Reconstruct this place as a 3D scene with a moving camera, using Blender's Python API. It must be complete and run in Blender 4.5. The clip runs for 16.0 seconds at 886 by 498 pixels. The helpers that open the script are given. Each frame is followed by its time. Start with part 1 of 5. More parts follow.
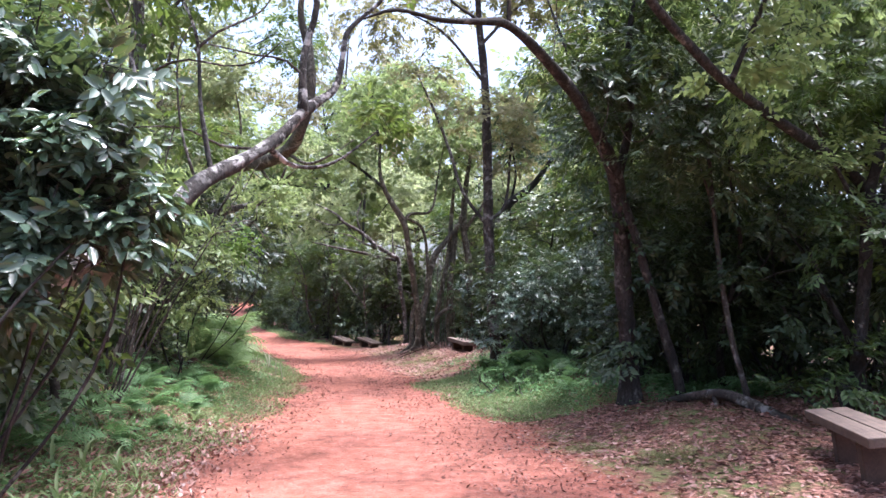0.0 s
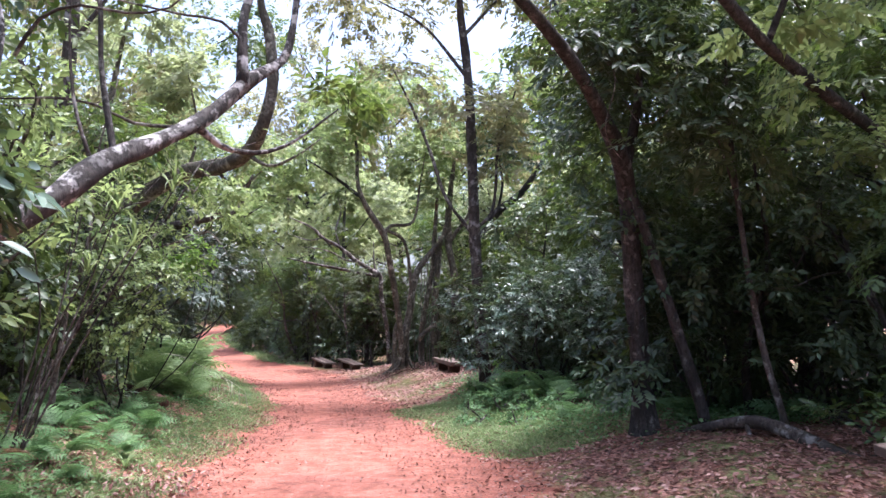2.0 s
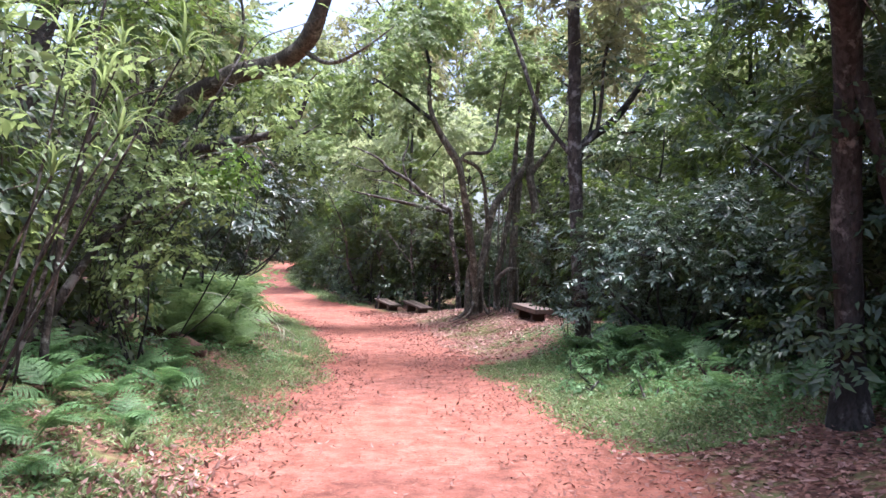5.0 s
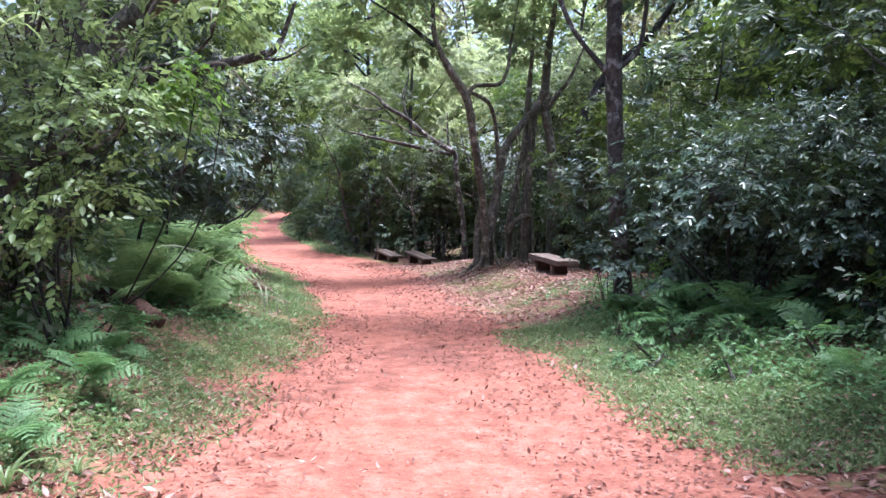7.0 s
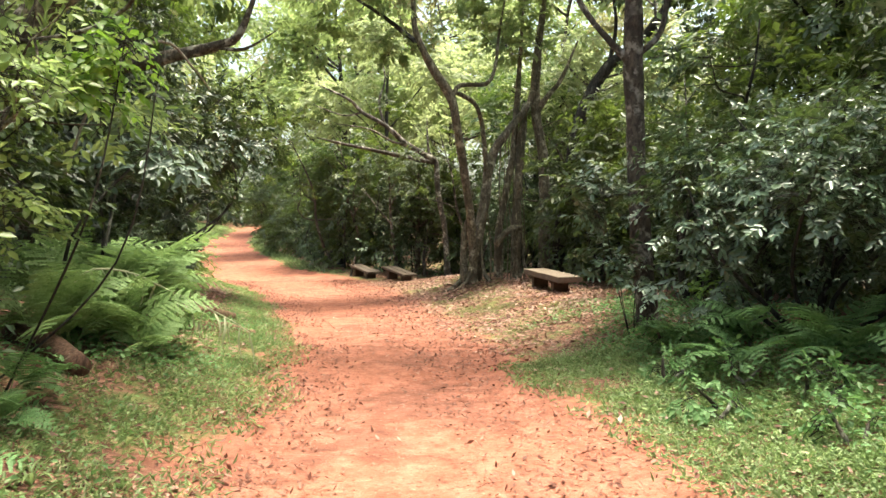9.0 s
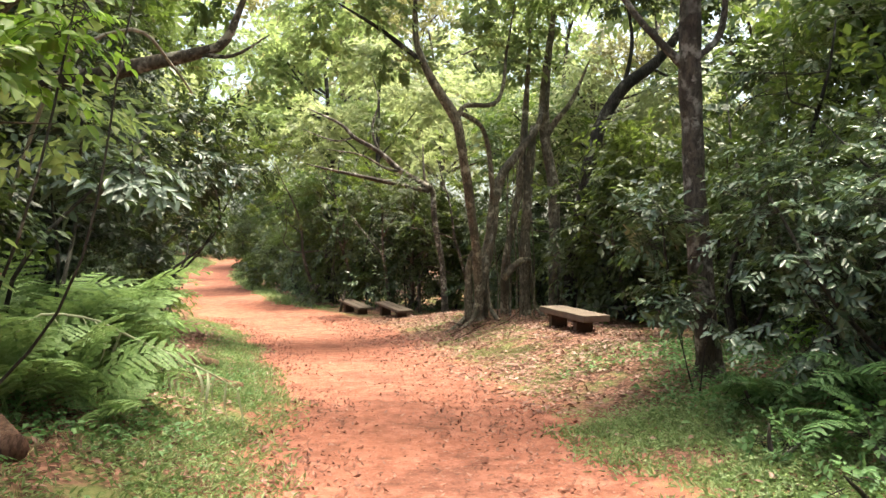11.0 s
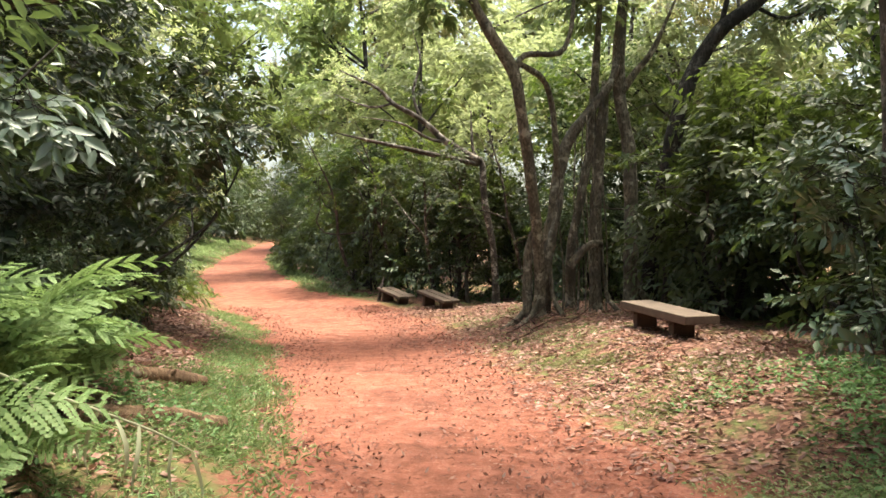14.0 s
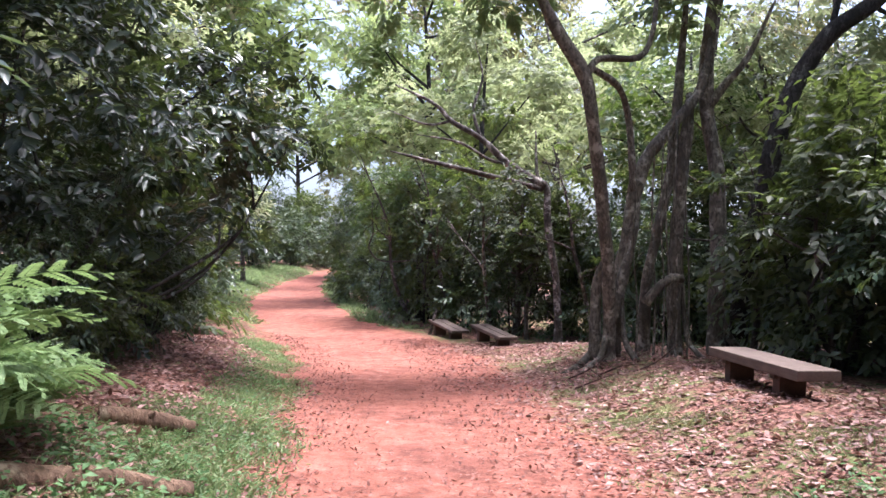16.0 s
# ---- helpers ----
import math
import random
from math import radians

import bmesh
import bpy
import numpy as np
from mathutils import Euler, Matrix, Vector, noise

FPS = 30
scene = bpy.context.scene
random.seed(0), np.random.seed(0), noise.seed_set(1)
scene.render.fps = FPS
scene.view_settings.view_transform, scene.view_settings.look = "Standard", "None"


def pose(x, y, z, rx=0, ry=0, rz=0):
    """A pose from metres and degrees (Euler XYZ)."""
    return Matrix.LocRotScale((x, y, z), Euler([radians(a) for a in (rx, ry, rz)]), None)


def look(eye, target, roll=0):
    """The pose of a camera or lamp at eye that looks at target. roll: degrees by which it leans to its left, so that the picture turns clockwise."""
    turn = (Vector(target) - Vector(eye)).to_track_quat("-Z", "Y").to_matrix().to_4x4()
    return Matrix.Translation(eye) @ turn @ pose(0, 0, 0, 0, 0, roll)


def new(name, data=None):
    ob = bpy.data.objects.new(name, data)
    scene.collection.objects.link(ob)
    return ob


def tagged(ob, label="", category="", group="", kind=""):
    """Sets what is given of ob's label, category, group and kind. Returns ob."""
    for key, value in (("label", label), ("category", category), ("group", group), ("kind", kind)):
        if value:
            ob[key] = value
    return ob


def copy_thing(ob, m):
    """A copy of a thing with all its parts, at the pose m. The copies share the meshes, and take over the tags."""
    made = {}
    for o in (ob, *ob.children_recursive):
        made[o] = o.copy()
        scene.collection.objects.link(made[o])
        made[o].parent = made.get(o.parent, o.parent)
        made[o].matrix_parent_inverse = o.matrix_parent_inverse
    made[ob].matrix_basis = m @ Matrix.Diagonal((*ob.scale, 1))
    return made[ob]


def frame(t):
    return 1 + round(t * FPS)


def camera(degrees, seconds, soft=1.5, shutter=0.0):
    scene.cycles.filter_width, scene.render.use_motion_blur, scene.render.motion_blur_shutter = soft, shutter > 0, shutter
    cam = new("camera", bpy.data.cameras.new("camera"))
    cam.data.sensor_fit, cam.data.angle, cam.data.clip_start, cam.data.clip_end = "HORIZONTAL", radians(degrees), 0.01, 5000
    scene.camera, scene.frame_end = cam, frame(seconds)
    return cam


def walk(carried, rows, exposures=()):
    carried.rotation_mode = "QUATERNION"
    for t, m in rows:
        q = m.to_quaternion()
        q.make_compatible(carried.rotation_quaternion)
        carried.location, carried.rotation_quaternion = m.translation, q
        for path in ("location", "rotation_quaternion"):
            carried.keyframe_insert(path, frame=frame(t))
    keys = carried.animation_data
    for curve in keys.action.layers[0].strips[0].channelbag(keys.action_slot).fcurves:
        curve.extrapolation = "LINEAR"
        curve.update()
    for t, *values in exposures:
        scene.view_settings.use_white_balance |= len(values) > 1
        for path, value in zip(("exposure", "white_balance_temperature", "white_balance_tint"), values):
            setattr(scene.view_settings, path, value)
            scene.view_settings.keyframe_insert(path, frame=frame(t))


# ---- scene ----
cam = camera(60.0, 16.0, soft=1.5)
PATH = [
    (0, (0.001, 0.000, 1.627), (0.127, 1.990, 1.786), 0.16),
    (0.5, (0.060, 0.424, 1.625), (0.142, 2.420, 1.706), -0.15),
    (1, (0.084, 0.883, 1.628), (0.219, 2.877, 1.722), -0.09),
    (1.5, (0.145, 1.261, 1.630), (0.285, 3.252, 1.760), -1.70),
    (2, (0.196, 1.672, 1.620), (0.358, 3.654, 1.825), -0.89),
    (2.5, (0.268, 2.099, 1.612), (0.350, 4.077, 1.899), -0.65),
    (3, (0.298, 2.590, 1.616), (0.333, 4.570, 1.893), -0.86),
    (3.5, (0.210, 3.038, 1.592), (0.227, 5.022, 1.842), 0.04),
    (4, (0.140, 3.556, 1.594), (0.190, 5.546, 1.789), 0.58),
    (4.5, (-0.042, 3.965, 1.586), (0.036, 5.956, 1.755), 0.98),
    (4.7, (-0.080, 4.148, 1.600), (-0.073, 6.145, 1.700), 0.71),
    (6.8, (-0.315, 6.514, 1.566), (-0.315, 8.513, 1.527), 0.00),
    (7, (-0.349, 6.687, 1.556), (-0.341, 8.685, 1.479), 0.05),
    (7.5, (-0.410, 7.115, 1.550), (-0.370, 9.115, 1.552), 0.08),
    (8, (-0.495, 7.573, 1.553), (-0.455, 9.573, 1.574), -0.20),
    (8.5, (-0.547, 8.027, 1.546), (-0.462, 10.025, 1.562), -0.66),
    (9, (-0.604, 8.454, 1.561), (-0.525, 10.451, 1.516), -0.63),
    (9.2, (-0.619, 8.607, 1.565), (-0.565, 10.606, 1.534), -0.08),
    (11.3, (-1.051, 10.311, 1.595), (-0.916, 12.306, 1.633), -0.73),
    (11.5, (-1.030, 10.513, 1.597), (-0.903, 12.509, 1.604), -0.44),
    (12, (-0.977, 11.061, 1.615), (-0.742, 13.047, 1.619), -0.14),
    (12.5, (-0.998, 11.532, 1.649), (-0.822, 13.524, 1.642), -0.44),
    (13, (-0.997, 12.032, 1.641), (-0.917, 14.030, 1.632), -0.80),
    (13.5, (-1.033, 12.458, 1.644), (-1.004, 14.458, 1.647), -0.17),
    (14, (-1.031, 12.820, 1.624), (-1.016, 14.820, 1.617), -0.75),
    (14.5, (-1.003, 13.160, 1.610), (-1.132, 15.155, 1.601), -0.53),
    (15, (-0.989, 13.516, 1.585), (-1.086, 15.514, 1.573), 0.07),
    (15.5, (-0.925, 13.989, 1.576), (-1.102, 15.981, 1.596), 1.20),
    (16, (-0.898, 14.482, 1.536), (-1.048, 16.475, 1.616), 1.18),
]
# exposure and white balance drift of the carried camera
EXPO = [
    (0.0, 2.05, 5500, 20), (4.7, 2.05, 5500, 20), (6.9, 2.05, 5200, 15), (7.3, 2.05, 5250, 15), (7.75, 2.3, 7100, -6), (12.5, 2.17, 7200, 0),
    (14.6, 2.0, 7000, 4), (15.3, 2.0, 5600, 21), (16.0, 2.0, 5600, 21),
]
walk(cam, [(t, look(eye, target, roll)) for t, eye, target, roll in PATH], EXPO)

# ---- light: bright veiled sky with a soft, high sun ----
world = bpy.data.worlds.new("world")
scene.world = world
world.use_nodes = True
wn = world.node_tree
sky = wn.nodes.new("ShaderNodeTexSky")
sky.sky_type = "NISHITA"
sky.sun_disc = False
sky.sun_elevation, sky.sun_rotation = radians(79), radians(75)
sky.air_density, sky.dust_density, sky.ozone_density = 1.0, 7.0, 0.3
wn.nodes["Background"].inputs["Strength"].default_value = 0.13
wn.links.new(sky.outputs[0], wn.nodes["Background"].inputs["Color"])
sun = new("sun", bpy.data.lights.new("sun", "SUN"))
sun.data.energy, sun.data.angle, sun.data.color = 2.5, radians(14), (1.0, 0.95, 0.86)
sun.matrix_world = look((0, 0, 0), (-math.sin(radians(75)) * 0.19, -math.cos(radians(75)) * 0.19, -0.98))
scene.view_settings.exposure = 0.0


# ---- materials ----
def shader(name):
    m = bpy.data.materials.new(name)
    m.use_nodes = True
    nt = m.node_tree
    return m, nt, nt.nodes["Principled BSDF"], nt.nodes["Material Output"]


def node(nt, kind, **inputs):
    n = nt.nodes.new(kind)
    for key, value in inputs.items():
        n.inputs[key.replace("_", " ")].default_value = value
    return n


def ramp(nt, source, stops):
    r = nt.nodes.new("ShaderNodeValToRGB")
    e = r.color_ramp.elements
    while len(e) < len(stops):
        e.new(0.5)
    for item, (p, c) in zip(e, stops):
        item.position, item.color = p, (*c, 1)
    nt.links.new(source, r.inputs[0])
    return r


def noise_tex(nt, scale, detail=4, coords=None, rough=0.55):
    n = node(nt, "ShaderNodeTexNoise", Scale=scale, Detail=detail, Roughness=rough)
    if coords is not None:
        nt.links.new(coords, n.inputs["Vector"])
    return n


def mix_rgb(nt, fac, a, b, how="MIX"):
    m = nt.nodes.new("ShaderNodeMixRGB")
    m.blend_type = how
    for value, key in ((fac, "Fac"), (a, "Color1"), (b, "Color2")):
        if hasattr(value, "is_linked"):
            nt.links.new(value, m.inputs[key])
        else:
            m.inputs[key].default_value = value if key == "Fac" else (*value, 1)
    return m.outputs[0]


def bump(nt, p, height, strength, distance):
    b = node(nt, "ShaderNodeBump", Strength=strength, Distance=distance)
    nt.links.new(height, b.inputs["Height"])
    nt.links.new(b.outputs[0], p.inputs["Normal"])


def leaf_material(name, dark, mid, light, rough=0.4, through_share=0.3, glow=(0.30, 0.42, 0.06), spec=0.5):
    """Leaves: three tones picked leaf by leaf, a mottled blade, and light shining through."""
    m, nt, p, out = shader(name)
    geo = nt.nodes.new("ShaderNodeNewGeometry")
    tone = ramp(nt, geo.outputs["Random Per Island"], [(0.0, dark), (0.55, mid), (0.93, light), (1.0, light)])
    tc = nt.nodes.new("ShaderNodeTexCoord")
    mott = noise_tex(nt, 1.1, 2, tc.outputs["Object"])
    col = mix_rgb(nt, 0.35, tone.outputs[0], ramp(nt, mott.outputs[0], [(0.3, tuple(0.45 * v for v in dark)), (0.7, tuple(min(1, 1.4 * v) for v in mid))]).outputs[0])
    nt.links.new(col, p.inputs["Base Color"])
    p.inputs["Roughness"].default_value = rough
    p.inputs["Specular IOR Level"].default_value = spec
    tl = nt.nodes.new("ShaderNodeBsdfTranslucent")
    nt.links.new(mix_rgb(nt, 0.5, col, glow), tl.inputs["Color"])
    mx = nt.nodes.new("ShaderNodeMixShader")
    mx.inputs[0].default_value = through_share
    nt.links.new(p.outputs[0], mx.inputs[1])
    nt.links.new(tl.outputs[0], mx.inputs[2])
    nt.links.new(mx.outputs[0], out.inputs["Surface"])
    return m


def bark_material(name, dark, mid, pale, lichen=0.5):
    m, nt, p, out = shader(name)
    tc = nt.nodes.new("ShaderNodeTexCoord")
    mp = nt.nodes.new("ShaderNodeMapping")
    mp.inputs["Scale"].default_value = (16, 16, 7)
    nt.links.new(tc.outputs["Object"], mp.inputs[0])
    grain = noise_tex(nt, 1.6, 6, mp.outputs[0], 0.65)
    patch = noise_tex(nt, 5.5, 5, tc.outputs["Object"], 0.65)
    base = ramp(nt, grain.outputs[0], [(0.38, dark), (0.60, mid)])
    spots = ramp(nt, patch.outputs[0], [(0.62 - 0.14 * lichen, (0, 0, 0)), (0.70 - 0.13 * lichen, (1, 1, 1))])
    col = mix_rgb(nt, spots.outputs[0], base.outputs[0], pale)
    stain = noise_tex(nt, 2.3, 3, tc.outputs["Object"])
    col = mix_rgb(nt, ramp(nt, stain.outputs[0], [(0.40, (0.75, 0.75, 0.75)), (0.52, (0, 0, 0))]).outputs[0], col, dark)
    nt.links.new(col, p.inputs["Base Color"])
    p.inputs["Roughness"].default_value = 0.9
    p.inputs["Specular IOR Level"].default_value = 0.25
    bump(nt, p, grain.outputs[0], 0.8, 0.03)
    return m


def soil_material(name, kind):
    """Red laterite; the ground beside it mixes litter mould, moss and turf by noise and by the distance from the path."""
    m, nt, p, out = shader(name)
    tc = nt.nodes.new("ShaderNodeTexCoord")
    at = nt.nodes.new("ShaderNodeAttribute")
    at.attribute_name = "edge"  # metres beyond the path edge
    big = noise_tex(nt, 0.55, 3, tc.outputs["Object"])
    mid = noise_tex(nt, 4.0, 5, tc.outputs["Object"], 0.65)
    fine = noise_tex(nt, 55.0, 4, tc.outputs["Object"], 0.7)
    red = ramp(nt, mid.outputs[0], [(0.34, (0.11, 0.042, 0.031)), (0.5, (0.235, 0.092, 0.066)), (0.68, (0.34, 0.152, 0.116))]).outputs[0]
    red = mix_rgb(nt, ramp(nt, big.outputs[0], [(0.35, (0, 0, 0)), (0.7, (0.6, 0.6, 0.6))]).outputs[0], red, (0.31, 0.120, 0.082))
    red = mix_rgb(nt, ramp(nt, big.outputs[0], [(0.32, (0.6, 0.6, 0.6)), (0.47, (0, 0, 0))]).outputs[0], red, (0.145, 0.058, 0.044))
    red = mix_rgb(nt, ramp(nt, fine.outputs[0], [(0.30, (0.6, 0.6, 0.6)), (0.44, (0, 0, 0))]).outputs[0], red, (0.11, 0.040, 0.028))
    red = mix_rgb(nt, ramp(nt, fine.outputs[0], [(0.62, (0, 0, 0)), (0.72, (0.6, 0.6, 0.6))]).outputs[0], red, (0.46, 0.26, 0.20))
    grit = noise_tex(nt, 17.0, 5, tc.outputs["Object"], 0.75)
    red = mix_rgb(nt, ramp(nt, grit.outputs[0], [(0.33, (0.75, 0.75, 0.75)), (0.45, (0, 0, 0))]).outputs[0], red, (0.10, 0.038, 0.028))
    red = mix_rgb(nt, ramp(nt, grit.outputs[0], [(0.58, (0, 0, 0)), (0.70, (0.5, 0.5, 0.5))]).outputs[0], red, (0.45, 0.27, 0.21))
    col = red
    vor = node(nt, "ShaderNodeTexVoronoi", Scale=26.0)
    nt.links.new(tc.outputs["Object"], vor.inputs["Vector"])
    if kind == "ground":
        mould = ramp(nt, vor.outputs["Color"], [(0.15, (0.030, 0.018, 0.013)), (0.5, (0.115, 0.055, 0.042)), (0.85, (0.27, 0.145, 0.112))]).outputs[0]
        mould = mix_rgb(nt, ramp(nt, at.outputs["Fac"], [(0.2, (0.5, 0.5, 0.5)), (0.75, (0.08, 0.08, 0.08))]).outputs[0], mould, red)
        green = ramp(nt, mid.outputs[0], [(0.3, (0.055, 0.080, 0.026)), (0.7, (0.135, 0.165, 0.060))]).outputs[0]
        where = mix_rgb(nt, 0.6, big.outputs[0], mid.outputs[0])
        moss = ramp(nt, where, [(0.48, (0, 0, 0)), (0.58, (0.8, 0.8, 0.8))]).outputs[0]
        side = mix_rgb(nt, moss, mould, green)
        sub = nt.nodes.new("ShaderNodeMath")
        sub.operation = "ADD"
        nt.links.new(at.outputs["Fac"], sub.inputs[0])
        wob = nt.nodes.new("ShaderNodeMath")
        wob.operation = "MULTIPLY_ADD"
        wob.inputs[1].default_value, wob.inputs[2].default_value = 1.2, -0.6
        nt.links.new(mid.outputs[0], wob.inputs[0])
        nt.links.new(wob.outputs[0], sub.inputs[1])
        col = mix_rgb(nt, ramp(nt, sub.outputs[0], [(0.02, (0, 0, 0)), (0.45, (1, 1, 1))]).outputs[0], red, side)
    nt.links.new(col, p.inputs["Base Color"])
    p.inputs["Roughness"].default_value = 0.95
    p.inputs["Specular IOR Level"].default_value = 0.13
    bump(nt, p, mix_rgb(nt, 0.5, grit.outputs[0], mid.outputs[0]), 0.8, 0.05)
    return m


def plank_material(name, a, b):
    m, nt, p, out = shader(name)
    tc = nt.nodes.new("ShaderNodeTexCoord")
    mp = nt.nodes.new("ShaderNodeMapping")
    mp.inputs["Scale"].default_value = (2.0, 40, 40)
    nt.links.new(tc.outputs["Object"], mp.inputs[0])
    g = noise_tex(nt, 1.0, 6, mp.outputs[0], 0.6)
    s = noise_tex(nt, 5.0, 3, tc.outputs["Object"])
    info = nt.nodes.new("ShaderNodeObjectInfo")
    col = mix_rgb(nt, 0.4, ramp(nt, g.outputs[0], [(0.3, a), (0.7, b)]).outputs[0], ramp(nt, s.outputs[0], [(0.35, tuple(v * 0.5 for v in a)), (0.65, b)]).outputs[0])
    col = mix_rgb(nt, 0.25, col, ramp(nt, info.outputs["Random"], [(0.0, a), (1.0, b)]).outputs[0])
    nt.links.new(col, p.inputs["Base Color"])
    p.inputs["Roughness"].default_value = 0.85
    bump(nt, p, g.outputs[0], 0.6, 0.01)
    return m


SOIL = soil_material("red_laterite", "path")
GROUND = soil_material("forest_floor", "ground")
BARK_GREY = bark_material("grey_bark", (0.030, 0.025, 0.021), (0.095, 0.078, 0.066), (0.24, 0.225, 0.205), 0.6)
BARK_DARK = bark_material("dark_bark", (0.016, 0.0145, 0.013), (0.050, 0.045, 0.041), (0.14, 0.133, 0.122), 0.35)
BARK_PALE = bark_material("pale_bark", (0.030, 0.025, 0.021), (0.12, 0.10, 0.086), (0.33, 0.305, 0.28), 0.75)
BARK_BLOTCHED = bark_material("blotched_bark", (0.022, 0.020, 0.018), (0.075, 0.066, 0.060), (0.42, 0.40, 0.38), 0.8)
BARK_FIG = bark_material("fig_bark", (0.050, 0.043, 0.033), (0.165, 0.146, 0.110), (0.30, 0.28, 0.225), 0.5)
BARK_BONE = bark_material("bleached_wood", (0.16, 0.145, 0.125), (0.34, 0.31, 0.28), (0.50, 0.47, 0.43), 0.5)
BARK_LOG = bark_material("decayed_wood", (0.09, 0.055, 0.035), (0.24, 0.155, 0.10), (0.36, 0.29, 0.20), 0.35)
BARK_RED = bark_material("reddish_bark", (0.045, 0.024, 0.018), (0.13, 0.072, 0.055), (0.22, 0.16, 0.13), 0.2)
LEAF_DARK = leaf_material("dark_glossy_leaf", (0.015, 0.030, 0.013), (0.034, 0.060, 0.026), (0.082, 0.118, 0.054), 0.42, 0.14, spec=0.38)
LEAF_LAUREL = leaf_material("dark_laurel_leaf", (0.010, 0.020, 0.012), (0.020, 0.036, 0.021), (0.050, 0.072, 0.046), 0.36, 0.10, spec=0.42)
LEAF_BLUE = leaf_material("blue_green_leaf", (0.032, 0.058, 0.040), (0.062, 0.104, 0.068), (0.12, 0.175, 0.118), 0.29, 0.16, spec=0.6)
LEAF_MID = leaf_material("mid_green_leaf", (0.024, 0.050, 0.016), (0.050, 0.092, 0.028), (0.105, 0.16, 0.052), 0.36, 0.32)
LEAF_BRIGHT = leaf_material("bright_green_leaf", (0.066, 0.112, 0.032), (0.125, 0.190, 0.056), (0.21, 0.27, 0.105), 0.42, 0.52, (0.40, 0.48, 0.18))
LEAF_CANOPY = leaf_material("canopy_leaf", (0.090, 0.130, 0.046), (0.170, 0.215, 0.095), (0.275, 0.31, 0.155), 0.45, 0.62, (0.50, 0.55, 0.27))
LEAF_LIME = leaf_material("lime_green_leaf", (0.075, 0.16, 0.025), (0.13, 0.24, 0.04), (0.21, 0.33, 0.07), 0.42, 0.42, (0.34, 0.55, 0.07))
LEAF_OLIVE = leaf_material("olive_leaf", (0.075, 0.083, 0.036), (0.135, 0.143, 0.066), (0.21, 0.20, 0.11), 0.5, 0.5, (0.42, 0.40, 0.16))
LEAF_PALE = leaf_material("pale_large_leaf", (0.038, 0.060, 0.048), (0.072, 0.104, 0.086), (0.125, 0.165, 0.145), 0.42, 0.2)
FERN = leaf_material("fern_green", (0.060, 0.120, 0.048), (0.110, 0.205, 0.080), (0.180, 0.295, 0.130), 0.52, 0.34, (0.22, 0.40, 0.11), spec=0.28)
FERN_BRIGHT = leaf_material("fresh_fern_green", (0.105, 0.175, 0.066), (0.182, 0.275, 0.110), (0.270, 0.365, 0.172), 0.52, 0.38, (0.30, 0.43, 0.13), spec=0.25)
GRASS = leaf_material("grass_green", (0.100, 0.152, 0.058), (0.175, 0.242, 0.098), (0.275, 0.325, 0.155), 0.5, 0.4, (0.28, 0.40, 0.14))
CANE = leaf_material("bleached_cane", (0.24, 0.25, 0.15), (0.36, 0.37, 0.25), (0.50, 0.50, 0.38), 0.5, 0.25, (0.4, 0.42, 0.25))
STRAW = leaf_material("dry_straw", (0.184, 0.138, 0.075), (0.310, 0.253, 0.149), (0.460, 0.402, 0.265), 0.6, 0.25, (0.4, 0.34, 0.2))
LITTER = leaf_material("dry_fallen_leaf", (0.070, 0.030, 0.023), (0.215, 0.100, 0.078), (0.43, 0.27, 0.225), 0.55, 0.1, (0.4, 0.2, 0.1))
LITTER_RED = leaf_material("trodden_red_leaf", (0.075, 0.029, 0.022), (0.165, 0.066, 0.050), (0.34, 0.18, 0.145), 0.65, 0.05, (0.4, 0.2, 0.1), spec=0.2)
LEAF_DULL = leaf_material("dull_grey_green_leaf", (0.022, 0.031, 0.017), (0.045, 0.058, 0.031), (0.090, 0.106, 0.060), 0.5, 0.3, spec=0.32)
FERN_DEAD = leaf_material("withered_fern_brown", (0.07, 0.035, 0.018), (0.15, 0.085, 0.045), (0.27, 0.18, 0.10), 0.6, 0.2, (0.35, 0.2, 0.08))
PLANK = plank_material("weathered_plank", (0.058, 0.040, 0.031), (0.150, 0.108, 0.084))
PLANK_DARK = plank_material("dark_weathered_timber", (0.040, 0.024, 0.017), (0.105, 0.060, 0.042))

rng = np.random.default_rng(11)


# ---- mesh helpers ----
def quick_mesh(name, verts, faces, material, smooth=False):
    """A mesh from arrays: verts (n, 3) and faces (m, k), all of one k."""
    verts, faces = np.asarray(verts, np.float32), np.asarray(faces, np.int32)
    me = bpy.data.meshes.new(name)
    me.vertices.add(len(verts))
    me.vertices.foreach_set("co", verts.ravel())
    k = faces.shape[1]
    me.loops.add(faces.size)
    me.loops.foreach_set("vertex_index", faces.ravel())
    me.polygons.add(len(faces))
    me.polygons.foreach_set("loop_start", np.arange(0, faces.size, k, dtype=np.int32))
    if smooth:
        me.polygons.foreach_set("use_smooth", np.ones(len(faces), bool))
    me.update(calc_edges=True)
    me.materials.append(material)
    return me


def piece(name, me, parent=None, label=""):
    ob = new(name, me)
    ob.parent = parent
    if label:
        tagged(ob, label)
    return ob


def part(name, bm, material, parent, label=""):
    me = bpy.data.meshes.new(name)
    bm.to_mesh(me)
    bm.free()
    me.materials.append(material)
    return piece(name, me, parent, label)


def thing(name, at, label, category, group=""):
    ob = new(name)
    ob.empty_display_size = 0.1
    ob.location = at
    return tagged(ob, label, category, group)


def unit(v):
    return v / np.maximum(np.linalg.norm(v, axis=-1, keepdims=True), 1e-9)


